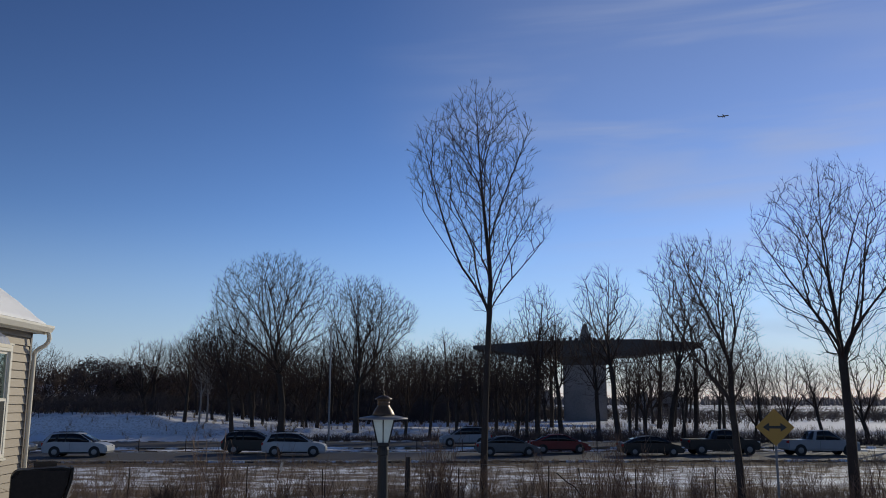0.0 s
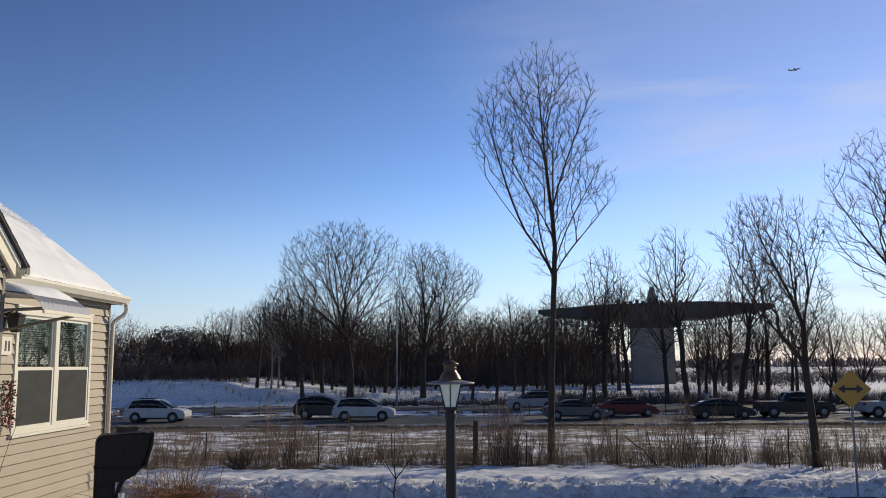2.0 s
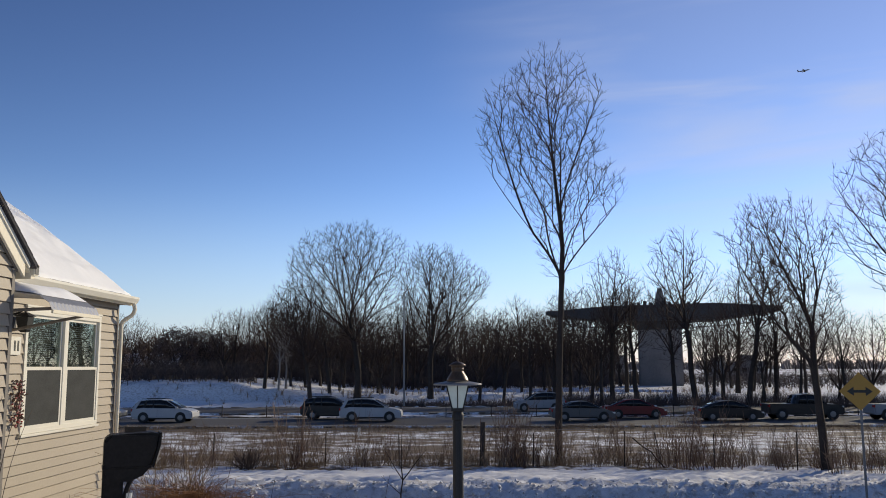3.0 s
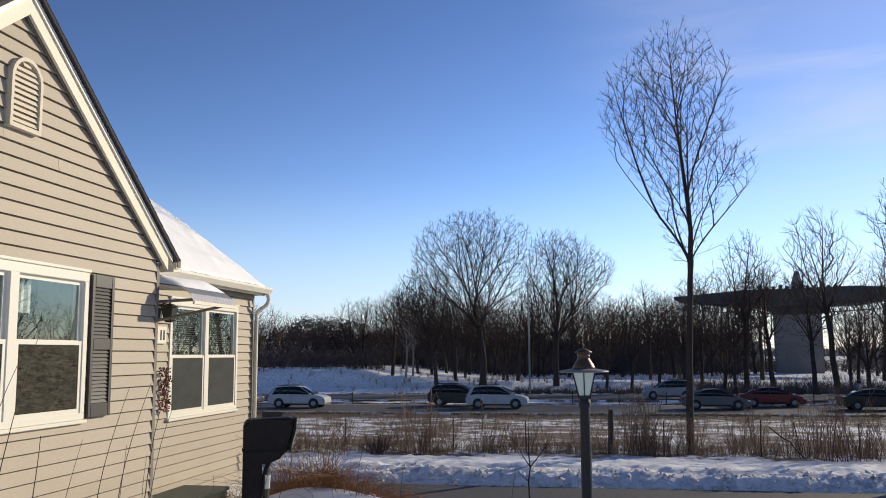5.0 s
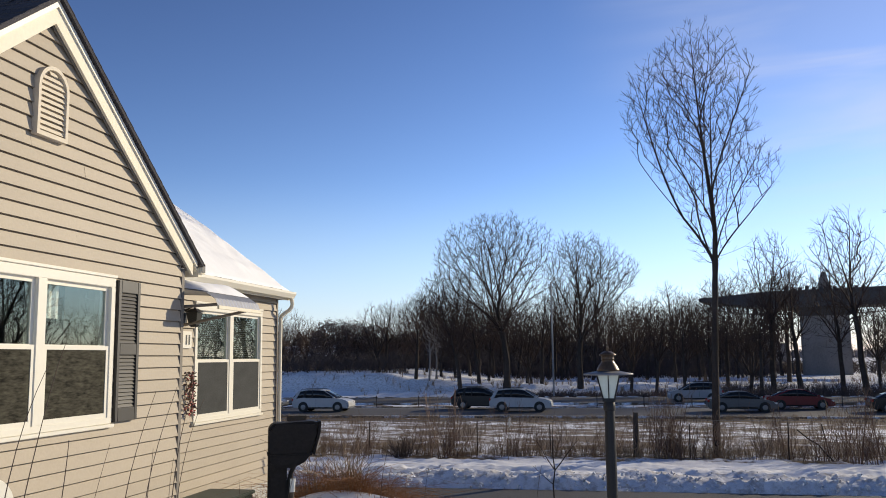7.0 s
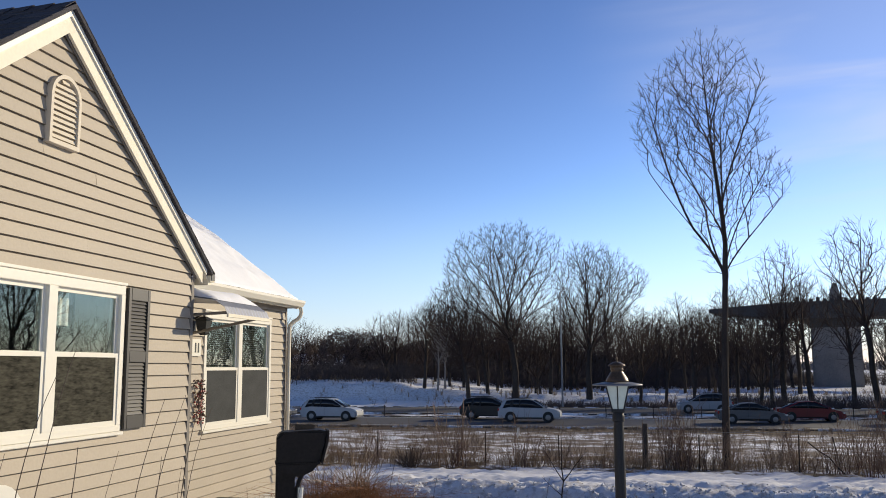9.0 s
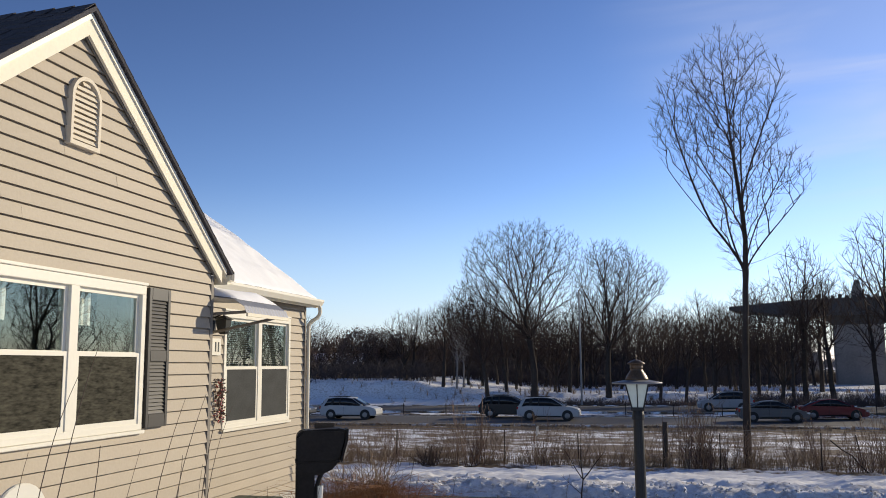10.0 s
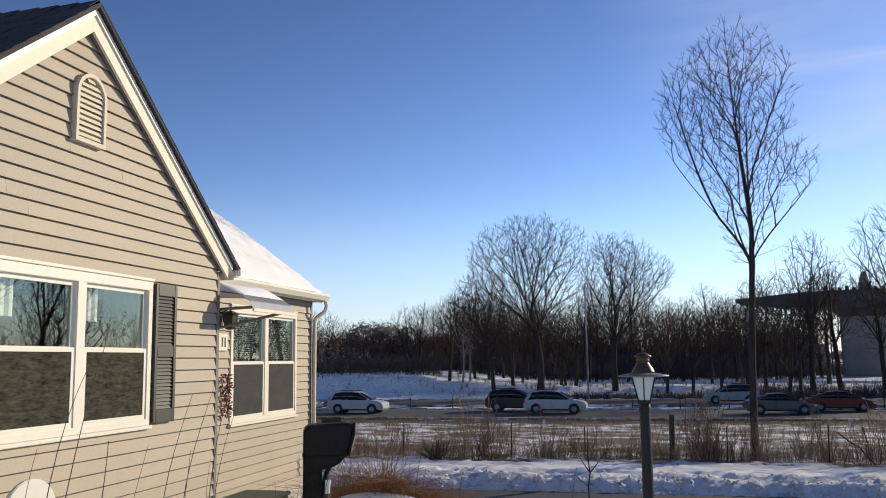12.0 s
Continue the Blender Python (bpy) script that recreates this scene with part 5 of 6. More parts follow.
def yard_clump(g_):
    az, dist = g_.gauss(-16.9, 1.7), g_.gauss(12.5, 0.4)
    return dist * math.sin(radians(az)), dist * math.cos(radians(az))


v, q = tubes(blades(2600, yard_clump, 0.36, 0.004, 0.5, rng, 8, 0.9), 3)
tagged(new("ornamental_grass", fast_mesh("ornamental_grass", v, q, RUST)), "rust-orange clump of collapsed dry ornamental grass", "grass", kind="stuff")
v, q = tubes(blades(300, lambda g_: (12.3 * math.sin(radians(g_.gauss(-18.3, 1.5))), g_.gauss(11.8, 0.3)), 0.85, 0.004, 0.22, rng, 4, 0.7), 3)
tagged(new("tall_yard_grass", fast_mesh("tall_yard_grass", v, q, DRY)), "tall tan grass blades standing in the yard clump", "grass", kind="stuff")
for az, dist, w_ in ((-15.3, 12.2, 0.17), (-13.6, 12.3, 0.12), (-17.4, 12.1, 0.1)):
    x, y = dist * math.sin(radians(az)), dist * math.cos(radians(az))
    bm = B()
    bmesh.ops.create_icosphere(bm, subdivisions=3, radius=1.0)
    for vert in bm.verts:
        k_ = 1 + 0.35 * noise.noise(vert.co * 1.7 + Vector((az, 0, 0)))
        vert.co = Vector((vert.co.x * w_, vert.co.y * w_, vert.co.z * w_ * 0.75)) * k_
    lump = tagged(link("snow_lump", bm, ROOF_SNOW, True), "lump of snow lodged in the dry grass", "snow", "snow lumps in the grass")
    lump.location = (x, y, ground_z(x, y) + 0.16)
v, q = tubes(blades(500, lambda g_: (-5.2 + g_.random() * 0.7, 9.0 + g_.random() * 4.8), 0.35, 0.004, 0.4, rng, 3, 0.6), 3)
tagged(new("dry_grass", fast_mesh("dry_grass", v, q, RUST)), "dry orange grass along the house foundation", "grass", kind="stuff")

def wand(name, points, r, material, sides=6):
    """One bent, tapering stalk."""
    n = len(points)
    v = []
    for i, p_ in enumerate(points):
        rr = r * (1 - 0.65 * i / (n - 1))
        v += [(p_[0] + rr * math.cos(k * math.tau / sides), p_[1] + rr * math.sin(k * math.tau / sides), p_[2]) for k in range(sides)]
    q = [(i * sides + k, i * sides + (k + 1) % sides, (i + 1) * sides + (k + 1) % sides, (i + 1) * sides + k) for i in range(n - 1) for k in range(sides)]
    return new(name, fast_mesh(name, v, q, material))


for x, y, h, dx, dy, r in ((-4.3, 5.3, 2.3, 0.12, 0.42, 0.007), (-4.35, 5.62, 2.5, 0.1, 0.42, 0.007), (-4.4, 6.22, 1.66, 0.0, 0.1, 0.009), (-4.4, 6.55, 1.55, 0.0, 0.35, 0.005), (-4.4, 7.05, 2.0, 0.05, 0.5, 0.007), (-4.4, 7.4, 2.05, 0.05, 0.55, 0.007), (-4.4, 7.5, 1.45, 0.0, 0.12, 0.006),
                        (-4.45, 8.0, 2.05, 0.0, 0.5, 0.008), (-4.45, 8.07, 1.9, 0.05, 0.55, 0.006), (-4.45, 8.0, 1.3, 0.0, 0.1, 0.005), (-4.3, 5.15, 1.7, 0.0, 0.2, 0.005), (-3.9, 8.5, 1.0, -0.2, 0.4, 0.005), (-3.3, 8.1, 1.2, 0.12, 0.1, 0.005), (-3.2, 8.2, 1.3, 0.25, 0.1, 0.004), (-3.0, 10.6, 1.1, 0.15, 0.1, 0.005), (-2.4, 10.4, 0.9, 0.05, 0.1, 0.005), (-1.2, 12.0, 0.95, 0.1, 0, 0.005)):
    z = ground_z(x, y)
    pts = [(x + dx * f ** 2, y + dy * f ** 2 + 0.012 * math.sin(9 * f + x * 40), z - 0.03 + h * (f - 0.06 * f ** 3)) for f in [i / 10 for i in range(11)]]
    near = x < -4
    if near:                                            # the bed lies well before the wall
        k = -2.7 / x
        pts = [(px * k, py * k, 2.15 + (pz - 2.15) * k) for px, py, pz in pts]
        pts.insert(0, (pts[0][0], pts[0][1], ground_z(pts[0][0], pts[0][1]) - 0.03))
        r = r * k
    tagged(wand("dead_stem", pts, r, DARK_STEM), "thin dead plant stem rising before the house wall" if near else "thin dead plant stem in the snowy yard", "plant stem", "dead stems in the yard")

# sapling in the yard
sap = stem_tree("sapling", 0.85, 0.012, [(0.62, 0.45, 38, 150, 0.008), (0.7, 0.5, 42, 10, 0.009), (0.84, 0.4, 6, 60, 0.009), (0.55, 0.35, 55, 200, 0.006)], "small bare sapling in the snowy yard", 17, dict(CFG_FINE, levels=2, seg=[0.2, 0.12, 0.1], kids=[0, 3], min=0.002))
p = at(13.0, -4.5)
sap.matrix_basis = Matrix.Translation(p) @ Matrix.Diagonal((1.15, 1.15, 1.15, 1))

# ---- fence line: posts, shrubs, tall grass ----
def post(dist, az, h, r, lean, label):
    bm = rod(B(), (0, 0, -0.3), (lean[0], lean[1], h), r, r * 0.92, 9)
    ob = tagged(link("fence_post", bm, WOOD_DARK), label, "fence post", "posts of the old fence")
    ob.matrix_basis = Matrix.Translation(at(dist, az))
    return ob


post(25.6, 0.78, 1.28, 0.085, (0.03, 0), "thick weathered wooden fence post")
for dist, az, h, ln in ((25.6, 4.1, 1.15, (0.02, 0)), (25.5, 9.9, 1.2, (0.03, 0)), (27.3, 12.3, 1.1, (-0.22, 0)), (25.8, -9.4, 1.15, (0, 0)), (25.9, -16.5, 1.15, (0.03, 0)), (25.4, 15.4, 1.1, (0.02, 0)), (25.6, 20.2, 1.2, (0.04, 0)), (25.7, -4.6, 1.1, (-0.03, 0))):
    post(dist, az, h * 0.85, 0.017, ln, "thin dark fence post among shrubs")
log = tagged(link("fallen_branch", pipe(B(), [(0, 0, 0), (-0.2, 0, 0.2), (-0.35, 0.05, 0.42), (-0.6, 0.1, 0.58), (-0.85, 0.1, 0.8)], 0.018, 7), WOOD_DARK), "bent dead branch stuck in the fence-line brush", "branch")
log.location = at(25.4, 12.4)

# wire mesh between the posts
segs = []
for k in range(430):
    x = -18 + k * 0.09
    for s_ in (-1, 1):
        x1 = x + s_ * 1.0
        za, zb = ground_z(x, 25.75), ground_z(x1, 25.75)
        segs.append((x, 25.75, za + 0.02, x1, 25.75, zb + 1.02, 0.0022, 0.0022))
for k in range(19):
    x = -19 + k * 2.1
    segs.append((x, 25.75, ground_z(x, 25.75) + 1.03, x + 2.1, 25.75, ground_z(x + 2.1, 25.75) + 1.03, 0.006, 0.006))
v, q = tubes(segs, 3)
tagged(new("wire_fence", fast_mesh("wire_fence", v, q, STEEL)), "rusty chain-link mesh hung on the old fence posts", "fence", kind="stuff")
shrubs = []
CFG_SHRUB = dict(levels=2, seg=[0.3, 0.22, 0.16], kids=[0, 7], start=[0.2, 0.2], angle=[30, 28], ratio=[0.6, 0.4], wob=0.05, up=0.04, min=0.0045)
for k in range(4):
    g_ = random.Random(90 + k)
    out = []
    for i in range(16 + 4 * k):
        grow(out, Vector((g_.gauss(0, 0.22), g_.gauss(0, 0.18), -0.05)), ray_dir(abs(g_.gauss(0, 19)), g_.uniform(0, 360)), g_.uniform(0.45, 1.5), 0.010, 1, g_, CFG_SHRUB)
    s_ = np.array(out)
    v, q = tubes(s_[:, :8], 3)
    shrubs.append(tagged(new("shrub", fast_mesh("shrub", v, q, STEM)), "upright red-brown leafless shrub on the fence line", "shrub", "shrubs on the fence line"))
g_ = random.Random(14)
for k in range(66):
    az = -27 + 62 * (k + g_.random()) / 66
    if -12 < az < -8 and k % 2:
        continue
    s = g_.uniform(0.55, 0.95) * (1.12 if az > 1 else 1.0)
    m = Matrix.Translation(at(g_.uniform(25.2, 27.6), az)) @ Matrix.Rotation(g_.uniform(0, 6.28), 4, "Z") @ Matrix.Diagonal((s, s, s, 1))
    if k < 4:
        shrubs[k].matrix_basis = m
    else:
        c = copy_thing(shrubs[k % 4], m)
        c.matrix_basis = m
for az, s in ((-11.6, 1.5), (-11.1, 1.25), (-7.2, 1.2), (2.6, 1.45), (3.1, 1.3), (13.5, 1.3), (14.6, 1.45), (30.5, 1.5)):
    m = Matrix.Translation(at(25.4, az)) @ Matrix.Rotation(g_.uniform(0, 6.28), 4, "Z") @ Matrix.Diagonal((s * 0.8, s * 0.8, s, 1))
    c = copy_thing(shrubs[int(az) % 4], m)
    c.matrix_basis = m


def fence_area(h_):
    return h_.uniform(-17, 19), 25.1 + abs(h_.gauss(0, 1.1))


v, q = tubes(blades(11000, fence_area, 0.45, 0.0035, 0.22, random.Random(30), 5, 0.5), 3)
tagged(new("tall_grass", fast_mesh("tall_grass", v, q, DRY)), "tan winter grass standing along the old fence", "grass", kind="stuff")
v, q = tubes(blades(6500, lambda h_: (h_.uniform(-40, 36), 28 + 29 * h_.random() ** 0.6), 0.42, 0.006, 0.25, random.Random(31), 6, 0.5), 3)
tagged(new("field_stubble", fast_mesh("field_stubble", v, q, DRY)), "sparse dry stubble poking through the snow", "grass", kind="stuff")
v, q = tubes(blades(4500, lambda h_: (h_.uniform(-60, 60), h_.uniform(56.5, 59)), 0.35, 0.012, 0.3, random.Random(32), 5, 0.5), 3)
tagged(new("verge_grass", fast_mesh("verge_grass", v, q, DRY)), "matted brown grass on the highway verge", "grass", kind="stuff")
v, q = tubes(blades(3500, lambda h_: (h_.uniform(-75, 50), h_.uniform(96, 110)), 0.8, 0.014, 0.3, random.Random(33), 8, 0.5), 3)
tagged(new("bank_grass", fast_mesh("bank_grass", v, q, DRY)), "dry weeds along the top of the snowy bank", "grass", kind="stuff")
# pale plume heads
for dist, az, h in ((15.0, -20.0, 1.05), (24.6, -7.4, 0.95)):
    bm = rod(B(), (0, 0, -0.1), (0.03, 0, h), 0.008, 0.005, 6)
    pl = tagged(link("reed_stalk", bm, DRY), "dry reed with a pale feathery plume", "reed")
    pl.location = at(dist, az)
    bm = B()
    for i in range(40):
        a0 = g_.uniform(0, 6.28)
        z = h - 0.05 + 0.24 * i / 40
        rod(bm, (0.03, 0, z), (0.03 + 0.05 + 0.03 * math.cos(a0), 0.03 * math.sin(a0), z + 0.08), 0.006, 0.002, 4)
    part("plume", bm, CLOTH, pl, "pale feathery plume")

# ---- double-arrow sign ----
sg = thing("arrow_sign", Matrix.Translation(at(21.4, 23.9, -0.05)) @ Matrix.Rotation(radians(-20), 4, "Z"), "yellow diamond road sign with a black double arrow", "road sign")
zc = 2.15 - 21.4 * math.tan(radians(1.57)) - sg.matrix_basis.translation.z
part("post", box(B(), -0.025, 0.025, 0.012, 0.045, 0, zc + 0.35, 0.004), STEEL, sg, "galvanised sign post")
d = 0.42
bm = hexa(B(), [(0, -0.004, zc - d), (d, -0.004, zc), (0, -0.004, zc + d), (-d, -0.004, zc)], [(0, 0.008, zc - d), (d, 0.008, zc), (0, 0.008, zc + d), (-d, 0.008, zc)])
plate = part("plate", bm, SIGN, sg)
bm = B()
box(bm, -0.13, 0.13, -0.010, -0.006, zc - 0.03, zc + 0.03)
for s in (-1, 1):
    f = [(s * 0.26, -0.010, zc), (s * 0.12, -0.010, zc + 0.1), (s * 0.12, -0.010, zc - 0.1)]
    va, vb = [bm.verts.new(p_) for p_ in f], [bm.verts.new((p_[0], -0.006, p_[2])) for p_ in f]
    bm.faces.new(va), bm.faces.new(vb[::-1])
    for i in range(3):
        bm.faces.new((va[i], va[(i + 1) % 3], vb[(i + 1) % 3], vb[i]))
part("double_arrow", bm, SIGN_BLACK, sg, "black double-headed arrow")

# dead knotted bush on the fence
g_ = random.Random(19)
out = []
for i in range(46):
    grow(out, Vector((g_.gauss(0, 0.09), g_.gauss(0, 0.08), -0.05)), ray_dir(abs(g_.gauss(0, 38)), g_.uniform(0, 360)), g_.uniform(0.3, 0.75), 0.014, 1, g_, CFG_SHRUB)
v, q = tubes(np.array(out)[:, :8], 3)
dead = tagged(new("knotted_shrub", fast_mesh("knotted_shrub", v, q, DARK_STEM)), "small dark knotted dead bush against the wire fence", "shrub")
dead.matrix_basis = Matrix.Translation(at(25.3, -14.3))
# ---- roadside brush past the highway ----
segs = []
h_ = random.Random(41)
for k in range(3800):
    az = h_.uniform(-9, 37)
    dist = h_.uniform(90.5, 99) if az > 4 else h_.uniform(90.5, 95)
    x, y = dist * math.sin(radians(az)), dist * math.cos(radians(az))
    z, hh = ground_z(x, y), h_.uniform(0.3, 1.7) if az > 4 else h_.uniform(0.3, 0.9)
    for _ in range(4):
        segs.append((x, y, z - 0.05, x + h_.gauss(0, 0.35) * hh, y + h_.gauss(0, 0.3) * hh, z + hh * h_.uniform(0.6, 1.1), 0.022, 0.008))
v, q = tubes(segs, 3)
tagged(new("roadside_brush", fast_mesh("roadside_brush", v, q, WOODS)), "low dark brush on the slope past the highway", "brush", kind="stuff")

# ---- highway fittings ----
lp = thing("highway_lamp", Matrix.Translation(at(89.5, -4.33)), "tall slim grey highway lamp post", "street lamp")
part("pole", rod(B(), (0, 0, -0.2), (0, 0, 11.9), 0.10, 0.07, 10), STEEL, lp)
part("arm", pipe(B(), [(0, 0, 11.85), (0.4, -1.2, 12.0), (0.5, -1.8, 12.0)], 0.05, 6), STEEL, lp)
part("lamp_head", box(B(), 0.35, 0.65, -2.4, -1.7, 11.93, 12.07, 0.03), STEEL, lp)
for k in range(24):
    x = -40 + k * 3.8
    bm = box(B(), -0.035, 0.035, -0.03, 0.03, -0.1, 0.95, 0.005)
    ob = tagged(link("marker_post", bm, WOOD_DARK), "low dark post in the highway median", "marker post", "posts in the median")
    ob.location = (x, 73.2, ground_z(x, 73.2))


# ---- cars ----
def car(kind, x, y, color_mat, facing, label):
    """kind: sedan, suv or pickup. facing: 1 to +x, -1 to -x. The car's own x runs forwards."""
    ob = thing({"sedan": "sedan_car", "suv": "suv_car", "pickup": "pickup_truck"}[kind], Matrix.Translation((x, y, -1.9)) @ Matrix.Rotation(0 if facing > 0 else math.pi, 4, "Z"), label, "car", "cars on the highway")
    L, W, belt = {"sedan": (4.75, 1.82, 0.93), "suv": (4.65, 1.88, 1.03), "pickup": (5.6, 1.98, 1.15)}[kind]
    h = L / 2
    if kind == "sedan":
        out = [(-h, 0.38), (-h + 0.01, 0.72), (-h + 0.12, 0.95), (-1.7, 0.99), (0, 0.96), (1.3, 0.94), (h - 0.55, 0.82), (h - 0.18, 0.7), (h - 0.02, 0.55), (h, 0.36), (h - 0.12, 0.22), (-h + 0.15, 0.24)]
        line = [(-1.98, 0.96), (-1.45, 1.2), (-0.85, 1.39), (-0.2, 1.45), (0.35, 1.42), (0.85, 1.24), (1.42, 0.95)]
    elif kind == "suv":
        out = [(-h, 0.45), (-h - 0.01, 0.85), (-h + 0.06, 1.06), (-1.5, 1.09), (0, 1.06), (1.25, 1.04), (h - 0.5, 0.96), (h - 0.15, 0.84), (h - 0.02, 0.66), (h, 0.42), (h - 0.12, 0.28), (-h + 0.15, 0.3)]
        line = [(-2.2, 1.05), (-2.08, 1.36), (-1.78, 1.6), (-1.0, 1.69), (-0.2, 1.69), (0.3, 1.62), (0.8, 1.36), (1.32, 1.05)]
    else:
        out = [(-h, 0.5), (-h, 1.12), (-h + 0.05, 1.17), (-0.8, 1.18), (0, 1.17), (1.4, 1.17), (h - 0.5, 1.12), (h - 0.12, 1.04), (h, 0.88), (h, 0.5), (h - 0.12, 0.36), (-h + 0.15, 0.4)]
        line = [(-0.85, 1.16), (-0.72, 1.55), (-0.5, 1.8), (0.0, 1.86), (0.6, 1.84), (1.0, 1.62), (1.55, 1.17)]
    body = part("body", prism(B(), out, W / 2, 0.09), color_mat, ob, smooth=False)
    wr = {"sedan": 0.33, "suv": 0.36, "pickup": 0.40}[kind]
    roof_z = max(z for _, z in line)
    wi = W / 2 - 0.07

    def half(z, extra=0.0):
        return wi - 0.24 * max(0.0, z - belt) / (roof_z - belt) + extra

    def shell(points, lift, low, extra):
        bm = B()
        rows_ = [[bm.verts.new((x_, s_ * half(z_, extra), z_ + lift if k_ else min(low, z_) if low else z_ - 0.05)) for s_, k_ in ((-1, 0), (-1, 1), (1, 1), (1, 0))] for x_, z_ in points]
        if low:
            for (x_, z_), r_ in zip(points, rows_):
                for v_, s_ in ((r_[0], -1), (r_[3], 1)):
                    v_.co.y = s_ * half(low, extra)
        for r0_, r1_ in zip(rows_, rows_[1:]):
            for i_ in range(4):
                bm.faces.new((r0_[i_], r0_[(i_ + 1) % 4], r1_[(i_ + 1) % 4], r1_[i_]))
        bm.faces.new(rows_[0][::-1]), bm.faces.new(rows_[-1])
        return bm

    part("glass", shell(line, 0.0, belt, 0.0), CAR_GLASS, ob, "dark tinted glass", True)
    part("roof", shell(line[2:-2] if kind != "suv" else line[1:-2], 0.018, None, 0.012), color_mat, ob)
    b1, t0, t1, wt = line[-1][0], line[2][0], line[-3][0], wi - 0.24
    posts = [(line[0][0] + 0.1, line[2][0], 0.13), (line[-1][0] - 0.05, line[-3][0], 0.05), ((line[2][0] + line[-3][0]) / 2 + 0.05,) * 2 + (0.05,)] + ([(-1.35, -1.25, 0.1)] if kind == "suv" else [])
    for xb, xt, wd in posts:
        zt = float(np.interp(xt, [p_[0] for p_ in line], [p_[1] for p_ in line])) - 0.02
        dark = wd == 0.05 and xb < 1.0 or xb == -1.35
        for s in (-1, 1):
            ya, yb = s * half(belt), s * half(zt)
            part("pillar", hexa(B(), [(xb - wd, ya - s * 0.03, belt), (xb + wd, ya - s * 0.03, belt), (xb + wd, ya + s * 0.014, belt), (xb - wd, ya + s * 0.014, belt)], [(xt - wd * 0.8, yb - s * 0.03, zt), (xt + wd * 0.8, yb - s * 0.03, zt), (xt + wd * 0.8, yb + s * 0.014, zt), (xt - wd * 0.8, yb + s * 0.014, zt)]), TYRE if dark else color_mat, ob)
    for s in (-1, 1):
        part("mirror", box(B(), b1 - 0.28, b1 - 0.1, s * (W / 2 + 0.02) - 0.08, s * (W / 2 + 0.02) + 0.08, belt, belt + 0.13, 0.03), color_mat, ob)
        part("headlight", box(B(), h - 0.28, h - 0.03, s * (W / 2 - 0.25) - 0.2, s * (W / 2 - 0.25) + 0.21, out[-4][1] + 0.02, out[-4][1] + 0.13, 0.02), HEADLIGHT, ob)
        part("tail_light", box(B(), -h - 0.01, -h + 0.12, s * (W / 2 - 0.16) - 0.14, s * (W / 2 - 0.16) + 0.165, belt - 0.22, belt - 0.02, 0.02), TAIL, ob)
        part("door_line", box(B(), -0.33, -0.32, s * (W / 2 + 0.001) - 0.003, s * (W / 2 + 0.001) + 0.003, 0.4, belt - 0.05), TYRE, ob)
        part("sill_trim", box(B(), -1.0, 1.0, s * (W / 2 - 0.02) - 0.02, s * (W / 2 - 0.02) + 0.024, 0.26, 0.36), TYRE, ob, "black sill trim")
        for wx in (-h + 0.95, h - 0.9):
            part("wheel_arch", rod(B(), (wx, s * (W / 2 - 0.2), wr + 0.02), (wx, s * (W / 2 + 0.004), wr + 0.02), wr + 0.045, n=20), TYRE, ob)
            wheel = part("wheel", rod(B(), (wx, s * (W / 2 - 0.2), wr), (wx, s * (W / 2 + 0.012), wr), wr, n=22), TYRE, ob, "black tyre")
            part("rim", rod(B(), (wx, s * (W / 2 + 0.013), wr), (wx, s * (W / 2 + 0.022), wr), wr * 0.56, wr * 0.42, 14), RIM, wheel)
    if kind == "pickup":
        part("bed", box(B(), -h + 0.1, -0.85, -W / 2 + 0.12, W / 2 - 0.12, 1.15, 1.175), TYRE, ob, "dark open load bed")
    if kind == "suv":
        for s in (-1, 1):
            part("roof_rail", pipe(B(), [(t0 + 0.1, s * (wt - 0.06), roof_z + 0.05), (t1 - 0.2, s * (wt - 0.06), roof_z + 0.05)], 0.02, 6), TYRE, ob)
    return ob


P_WHITE, P_SILVER, P_GREY = paint("white_car_paint", (0.40, 0.41, 0.43)), paint("silver_car_paint", (0.27, 0.28, 0.3)), paint("grey_car_paint", (0.10, 0.105, 0.11))
P_BLACK, P_RED = paint("black_car_paint", (0.014, 0.015, 0.017)), paint("dark_red_car_paint", (0.16, 0.015, 0.018))
car("suv", -23.0, 65.2, P_WHITE, 1, "white crossover car on the near carriageway")
car("suv", -7.4, 65.4, P_WHITE, 1, "white sport utility car with dark windows")
car("suv", -10.9, 68.4, P_BLACK, 1, "black sport utility car half hidden by a white one")
car("sedan", 8.4, 65.3, P_GREY, 1, "dark grey sedan on the near carriageway")
car("suv", 6.3, 79.0, P_SILVER, -1, "silver sport utility car on the far carriageway")
car("sedan", 19.2, 65.2, P_BLACK, 1, "black sedan on the near carriageway")
car("pickup", 25.2, 66.8, P_BLACK, 1, "black pickup truck on the near carriageway")
car("pickup", 32.4, 65.6, P_SILVER, 1, "silver pickup truck on the near carriageway")
car("sedan", -29.8, 68.2, P_GREY, 1, "grey sedan beyond the house corner")
car("sedan", 12.9, 68.6, P_RED, 1, "dark red sedan on the near carriageway")

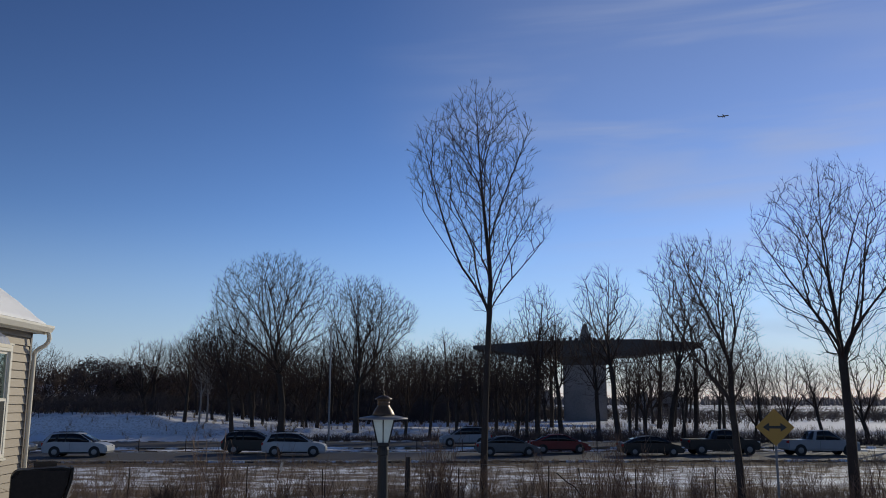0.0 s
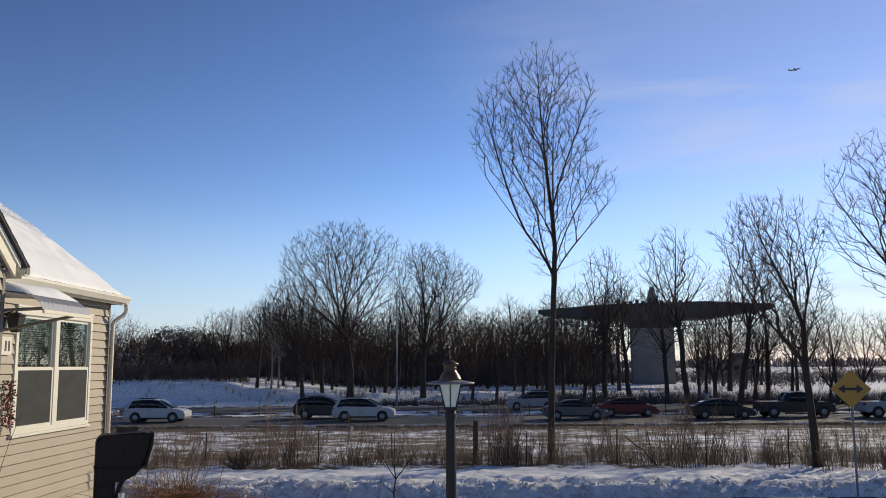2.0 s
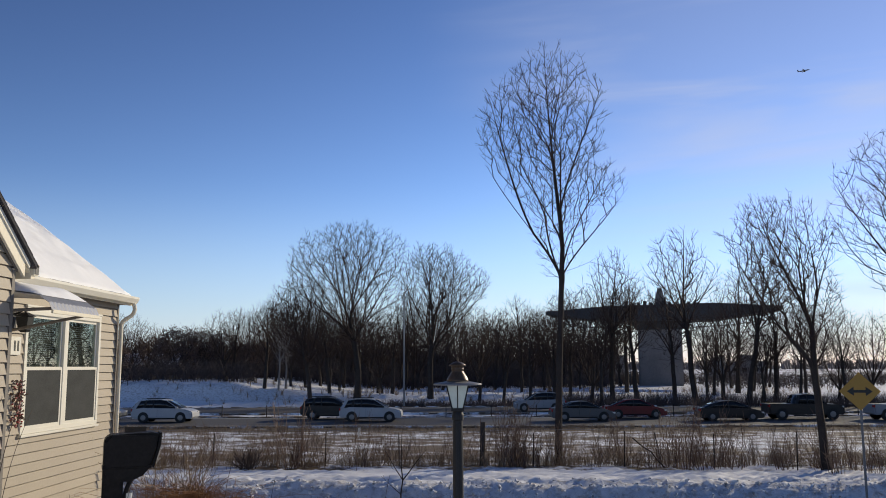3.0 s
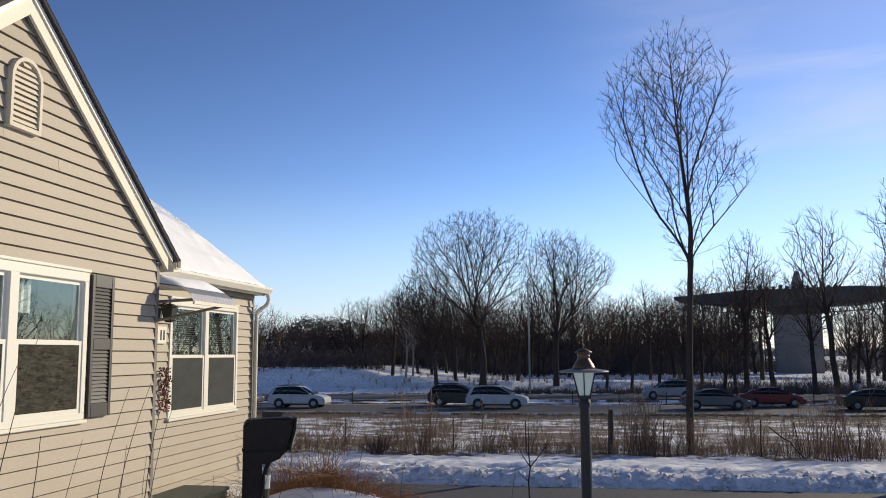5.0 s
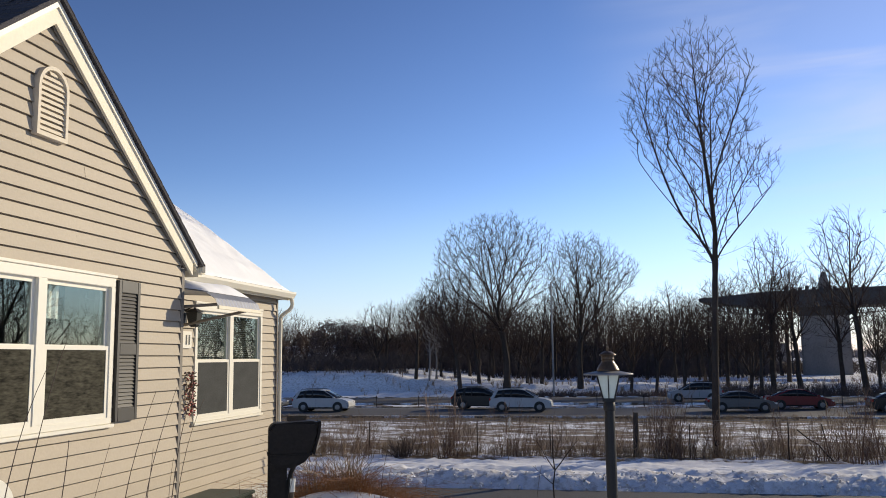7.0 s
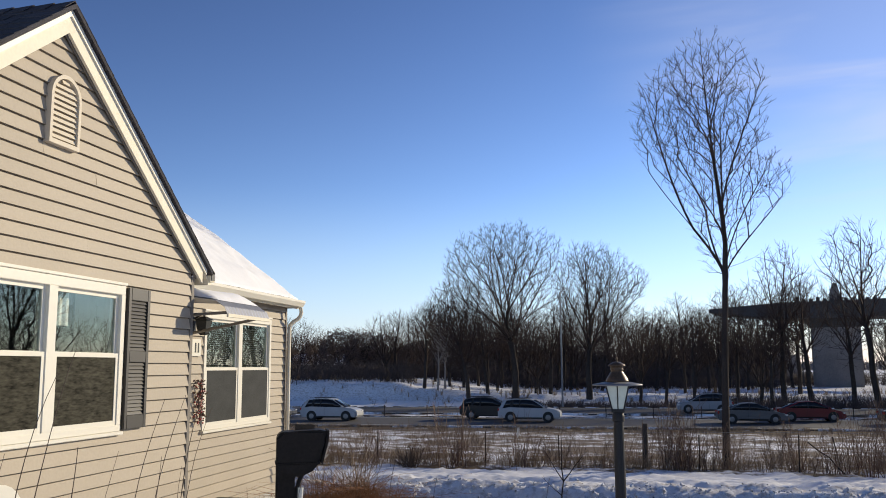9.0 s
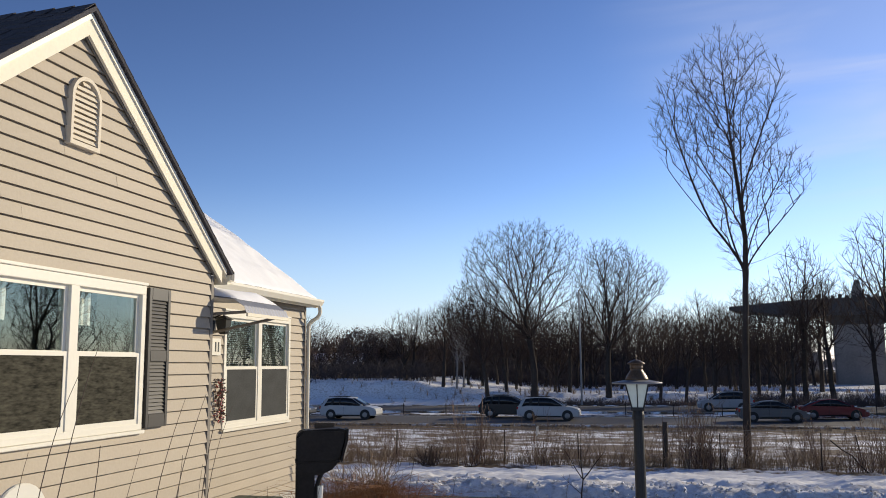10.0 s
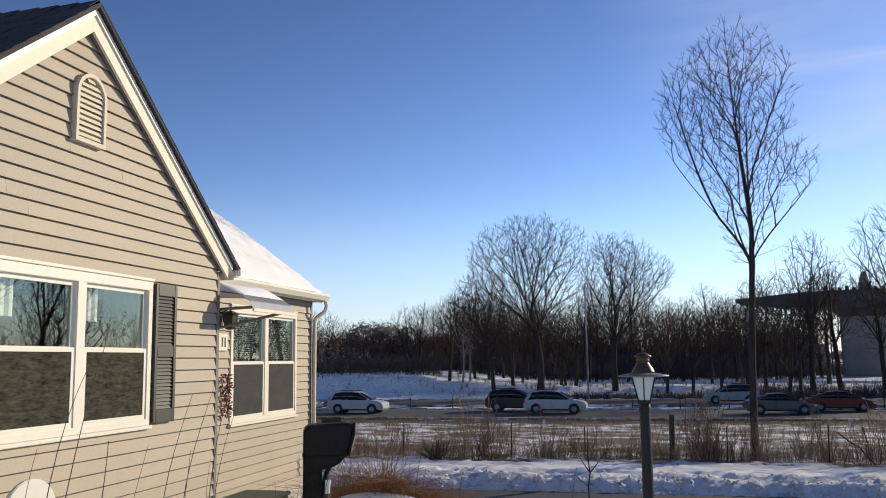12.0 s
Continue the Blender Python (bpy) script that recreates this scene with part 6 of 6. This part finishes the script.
# ---- the pier with a wide deck ----
PA = 12.4
pc = at(150, PA)
pier = thing("cantilever_pier", Matrix.Translation(pc) @ Matrix.Rotation(radians(-PA), 4, "Z"), "grey concrete pier carrying a wide dark cantilevered deck", "bridge pier")
top = 11.9 - pc.z
column = part("column", box(B(), -3.6, 3.6, -2.5, 2.5, -1, top - 2.3, 0.3), CONCRETE, pier, "thick pale concrete column")
part("deck", prism(B(), [(-18.7, top - 1.1), (-18.7, top - 0.55), (-8, top + 0.2), (9, top + 0.35), (19.3, top - 0.35), (19.3, top - 0.9), (8.5, top - 2.4), (-8.5, top - 2.4)], 4.5, 0.1), DECK, pier, "dark tapering deck")
part("haunch", hexa(B(), [(-3.7, -2.6, top - 3.8), (3.7, -2.6, top - 3.8), (3.7, 2.6, top - 3.8), (-3.7, 2.6, top - 3.8)], [(-5.0, -3.6, top - 2.3), (5.0, -3.6, top - 2.3), (5.0, 3.6, top - 2.3), (-5.0, 3.6, top - 2.3)]), DECK, pier, "dark haunch under the deck")
part("tower", hexa(B(), [(-0.8, -0.7, top + 0.2), (1.2, -0.7, top + 0.2), (1.2, 0.7, top + 0.2), (-0.8, 0.7, top + 0.2)], [(-0.05, -0.3, top + 3.3), (0.65, -0.3, top + 3.3), (0.65, 0.3, top + 3.3), (-0.05, 0.3, top + 3.3)]), CONCRETE, pier, "small tapering tower on the deck")
for k in range(12):
    x = -5.5 + k * 1.0
    part("parapet_block", box(B(), x, x + 0.55, -4.4, -4.1, top + 0.2, top + 0.65 + 0.25 * (k % 3 == 0), 0.03), DECK, pier)
for s in (-1, 1):
    tr = part("truss", pipe(B(), [(s * 4.0, -4.0, top - 3.6), (s * 11.0, -4.0, top - 3.3), (s * 18.3, -4.0, top - 2.4)], 0.09, 6), DECK, pier, "steel lattice under the deck")
    for k in range(14):
        x0, x1 = 4.2 + k * 1.0, 4.7 + k * 1.0
        part("brace", pipe(B(), [(s * x0, -4.0, top - 3.55 + 0.07 * k), (s * x1, -4.0, top - 1.9 + 0.06 * k), (s * (x0 + 1.0), -4.0, top - 3.5 + 0.07 * k)], 0.09, 5), DECK, tr)
    for k in range(4):
        x0 = 5.0 + k * 1.9
        part("scaffold_leg", rod(B(), (s * x0, -3.0, -1.0), (s * x0, -3.0, top - 3.4), 0.1, n=6), DECK, tr)

# blocky buildings and a low far shore
for dist, az, w, d_, h, m_, lab in ((230, 15.9, 7, 6, 6, CONCRETE, "tan blocky industrial building in the distance"), (235, 17.6, 9, 6, 6.5, CONCRETE, "grey stepped industrial building in the distance"), (240, 9.2, 8, 6, 9, CONCRETE, "grey blocky building behind the trees")):
    b_ = thing("distant_building", Matrix.Translation(at(dist, az, -0.3)) @ Matrix.Rotation(radians(-az), 4, "Z"), lab, "building", "distant buildings")
    part("wall", box(B(), -w / 2, w / 2, -d_ / 2, d_ / 2, 0, h * 0.75, 0.05), m_, b_)
    part("tower", box(B(), -w / 4, w / 4, -d_ / 3, d_ / 3, h * 0.75, h, 0.05), m_, b_)
    for i in range(3):
        part("window", box(B(), -w / 2 + 0.8 + i * w / 3.4, -w / 2 + 2.0 + i * w / 3.4, -d_ / 2 - 0.03, -d_ / 2 + 0.02, h * 0.35, h * 0.5), CAR_GLASS, b_)
segs = []
h_ = random.Random(70)
for k in range(5000):
    az = h_.uniform(-38, 48)
    dist = h_.uniform(900, 1500)
    x, y = dist * math.sin(radians(az)), dist * math.cos(radians(az))
    z = ground_z(x, y)
    segs.append((x, y, z, x + h_.gauss(0, 2), y, z + h_.uniform(4, 11), 1.4, 0.4))
v, q = tubes(segs, 4)
tagged(new("far_woods", fast_mesh("far_woods", v, q, FAR_WOOD)), "low line of woods on the horizon, haze put into its colour", "woods", kind="stuff")
for dist, az in ((135, -22.6), (140, -20.4), (138, -24.6)):
    hs = thing("far_house", Matrix.Translation(at(dist, az, -0.2)) @ Matrix.Rotation(radians(20), 4, "Z"), "small far house with a snowy roof among trees", "house", "far houses")
    wl = part("wall", box(B(), -4, 4, -3, 3, 0, 2.3), FOUNDATION, hs)
    rf = part("roof", hexa(B(), [(-4.3, -3.3, 2.3), (4.3, -3.3, 2.3), (4.3, 3.3, 2.3), (-4.3, 3.3, 2.3)], [(-4.3, -0.1, 4.0), (4.3, -0.1, 4.0), (4.3, 0.1, 4.0), (-4.3, 0.1, 4.0)]), ROOF_SNOW, hs, "snow-covered roof")
    for x in (-2.4, 1.4):
        part("window", box(B(), x, x + 1.0, -3.03, -2.98, 0.9, 1.9), CAR_GLASS, hs)

# ---- airliner high in the sky ----
AZ, EL, DIST = 22.0, 18.0, 2400.0
ap = thing("airliner", Matrix.Translation((DIST * math.cos(radians(EL)) * math.sin(radians(AZ)), DIST * math.cos(radians(EL)) * math.cos(radians(AZ)), DIST * math.sin(radians(EL)))) @ Matrix.Rotation(radians(-20), 4, "Z") @ Matrix.Rotation(radians(-6), 4, "Y"), "small dark airliner in level flight", "airplane")
part("fuselage", rod(rod(rod(B(), (-10, 0, 0), (9, 0, 0), 1.5, n=10), (9, 0, 0), (13, 0, -0.3), 1.5, 0.3, 10), (-16, 0, 0.8), (-10, 0, 0), 0.4, 1.5, 10), P_GREY, ap)
for s in (-1, 1):
    part("wing", hexa(B(), [(-2, s * 1.2, -0.5), (3, s * 1.2, -0.5), (-3.5, s * 14, 0.6), (-5, s * 14, 0.6)], [(-2, s * 1.2, 0), (3, s * 1.2, 0), (-3.5, s * 14, 0.8), (-5, s * 14, 0.8)]), P_GREY, ap)
    part("engine", rod(B(), (-0.5, s * 5, -1.3), (3, s * 5, -1.3), 0.9, n=10), P_GREY, ap)
    part("tailplane", hexa(B(), [(-15, s * 0.3, 0.8), (-12.5, s * 0.3, 0.8), (-15, s * 5, 1.2), (-16, s * 5, 1.2)], [(-15, s * 0.3, 1), (-12.5, s * 0.3, 1), (-15, s * 5, 1.3), (-16, s * 5, 1.3)]), P_GREY, ap)
part("fin", hexa(B(), [(-15.5, -0.15, 1), (-11.5, -0.15, 1), (-11.5, 0.15, 1), (-15.5, 0.15, 1)], [(-16.5, -0.1, 5.5), (-15, -0.1, 5.5), (-15, 0.1, 5.5), (-16.5, 0.1, 5.5)]), P_GREY, ap)
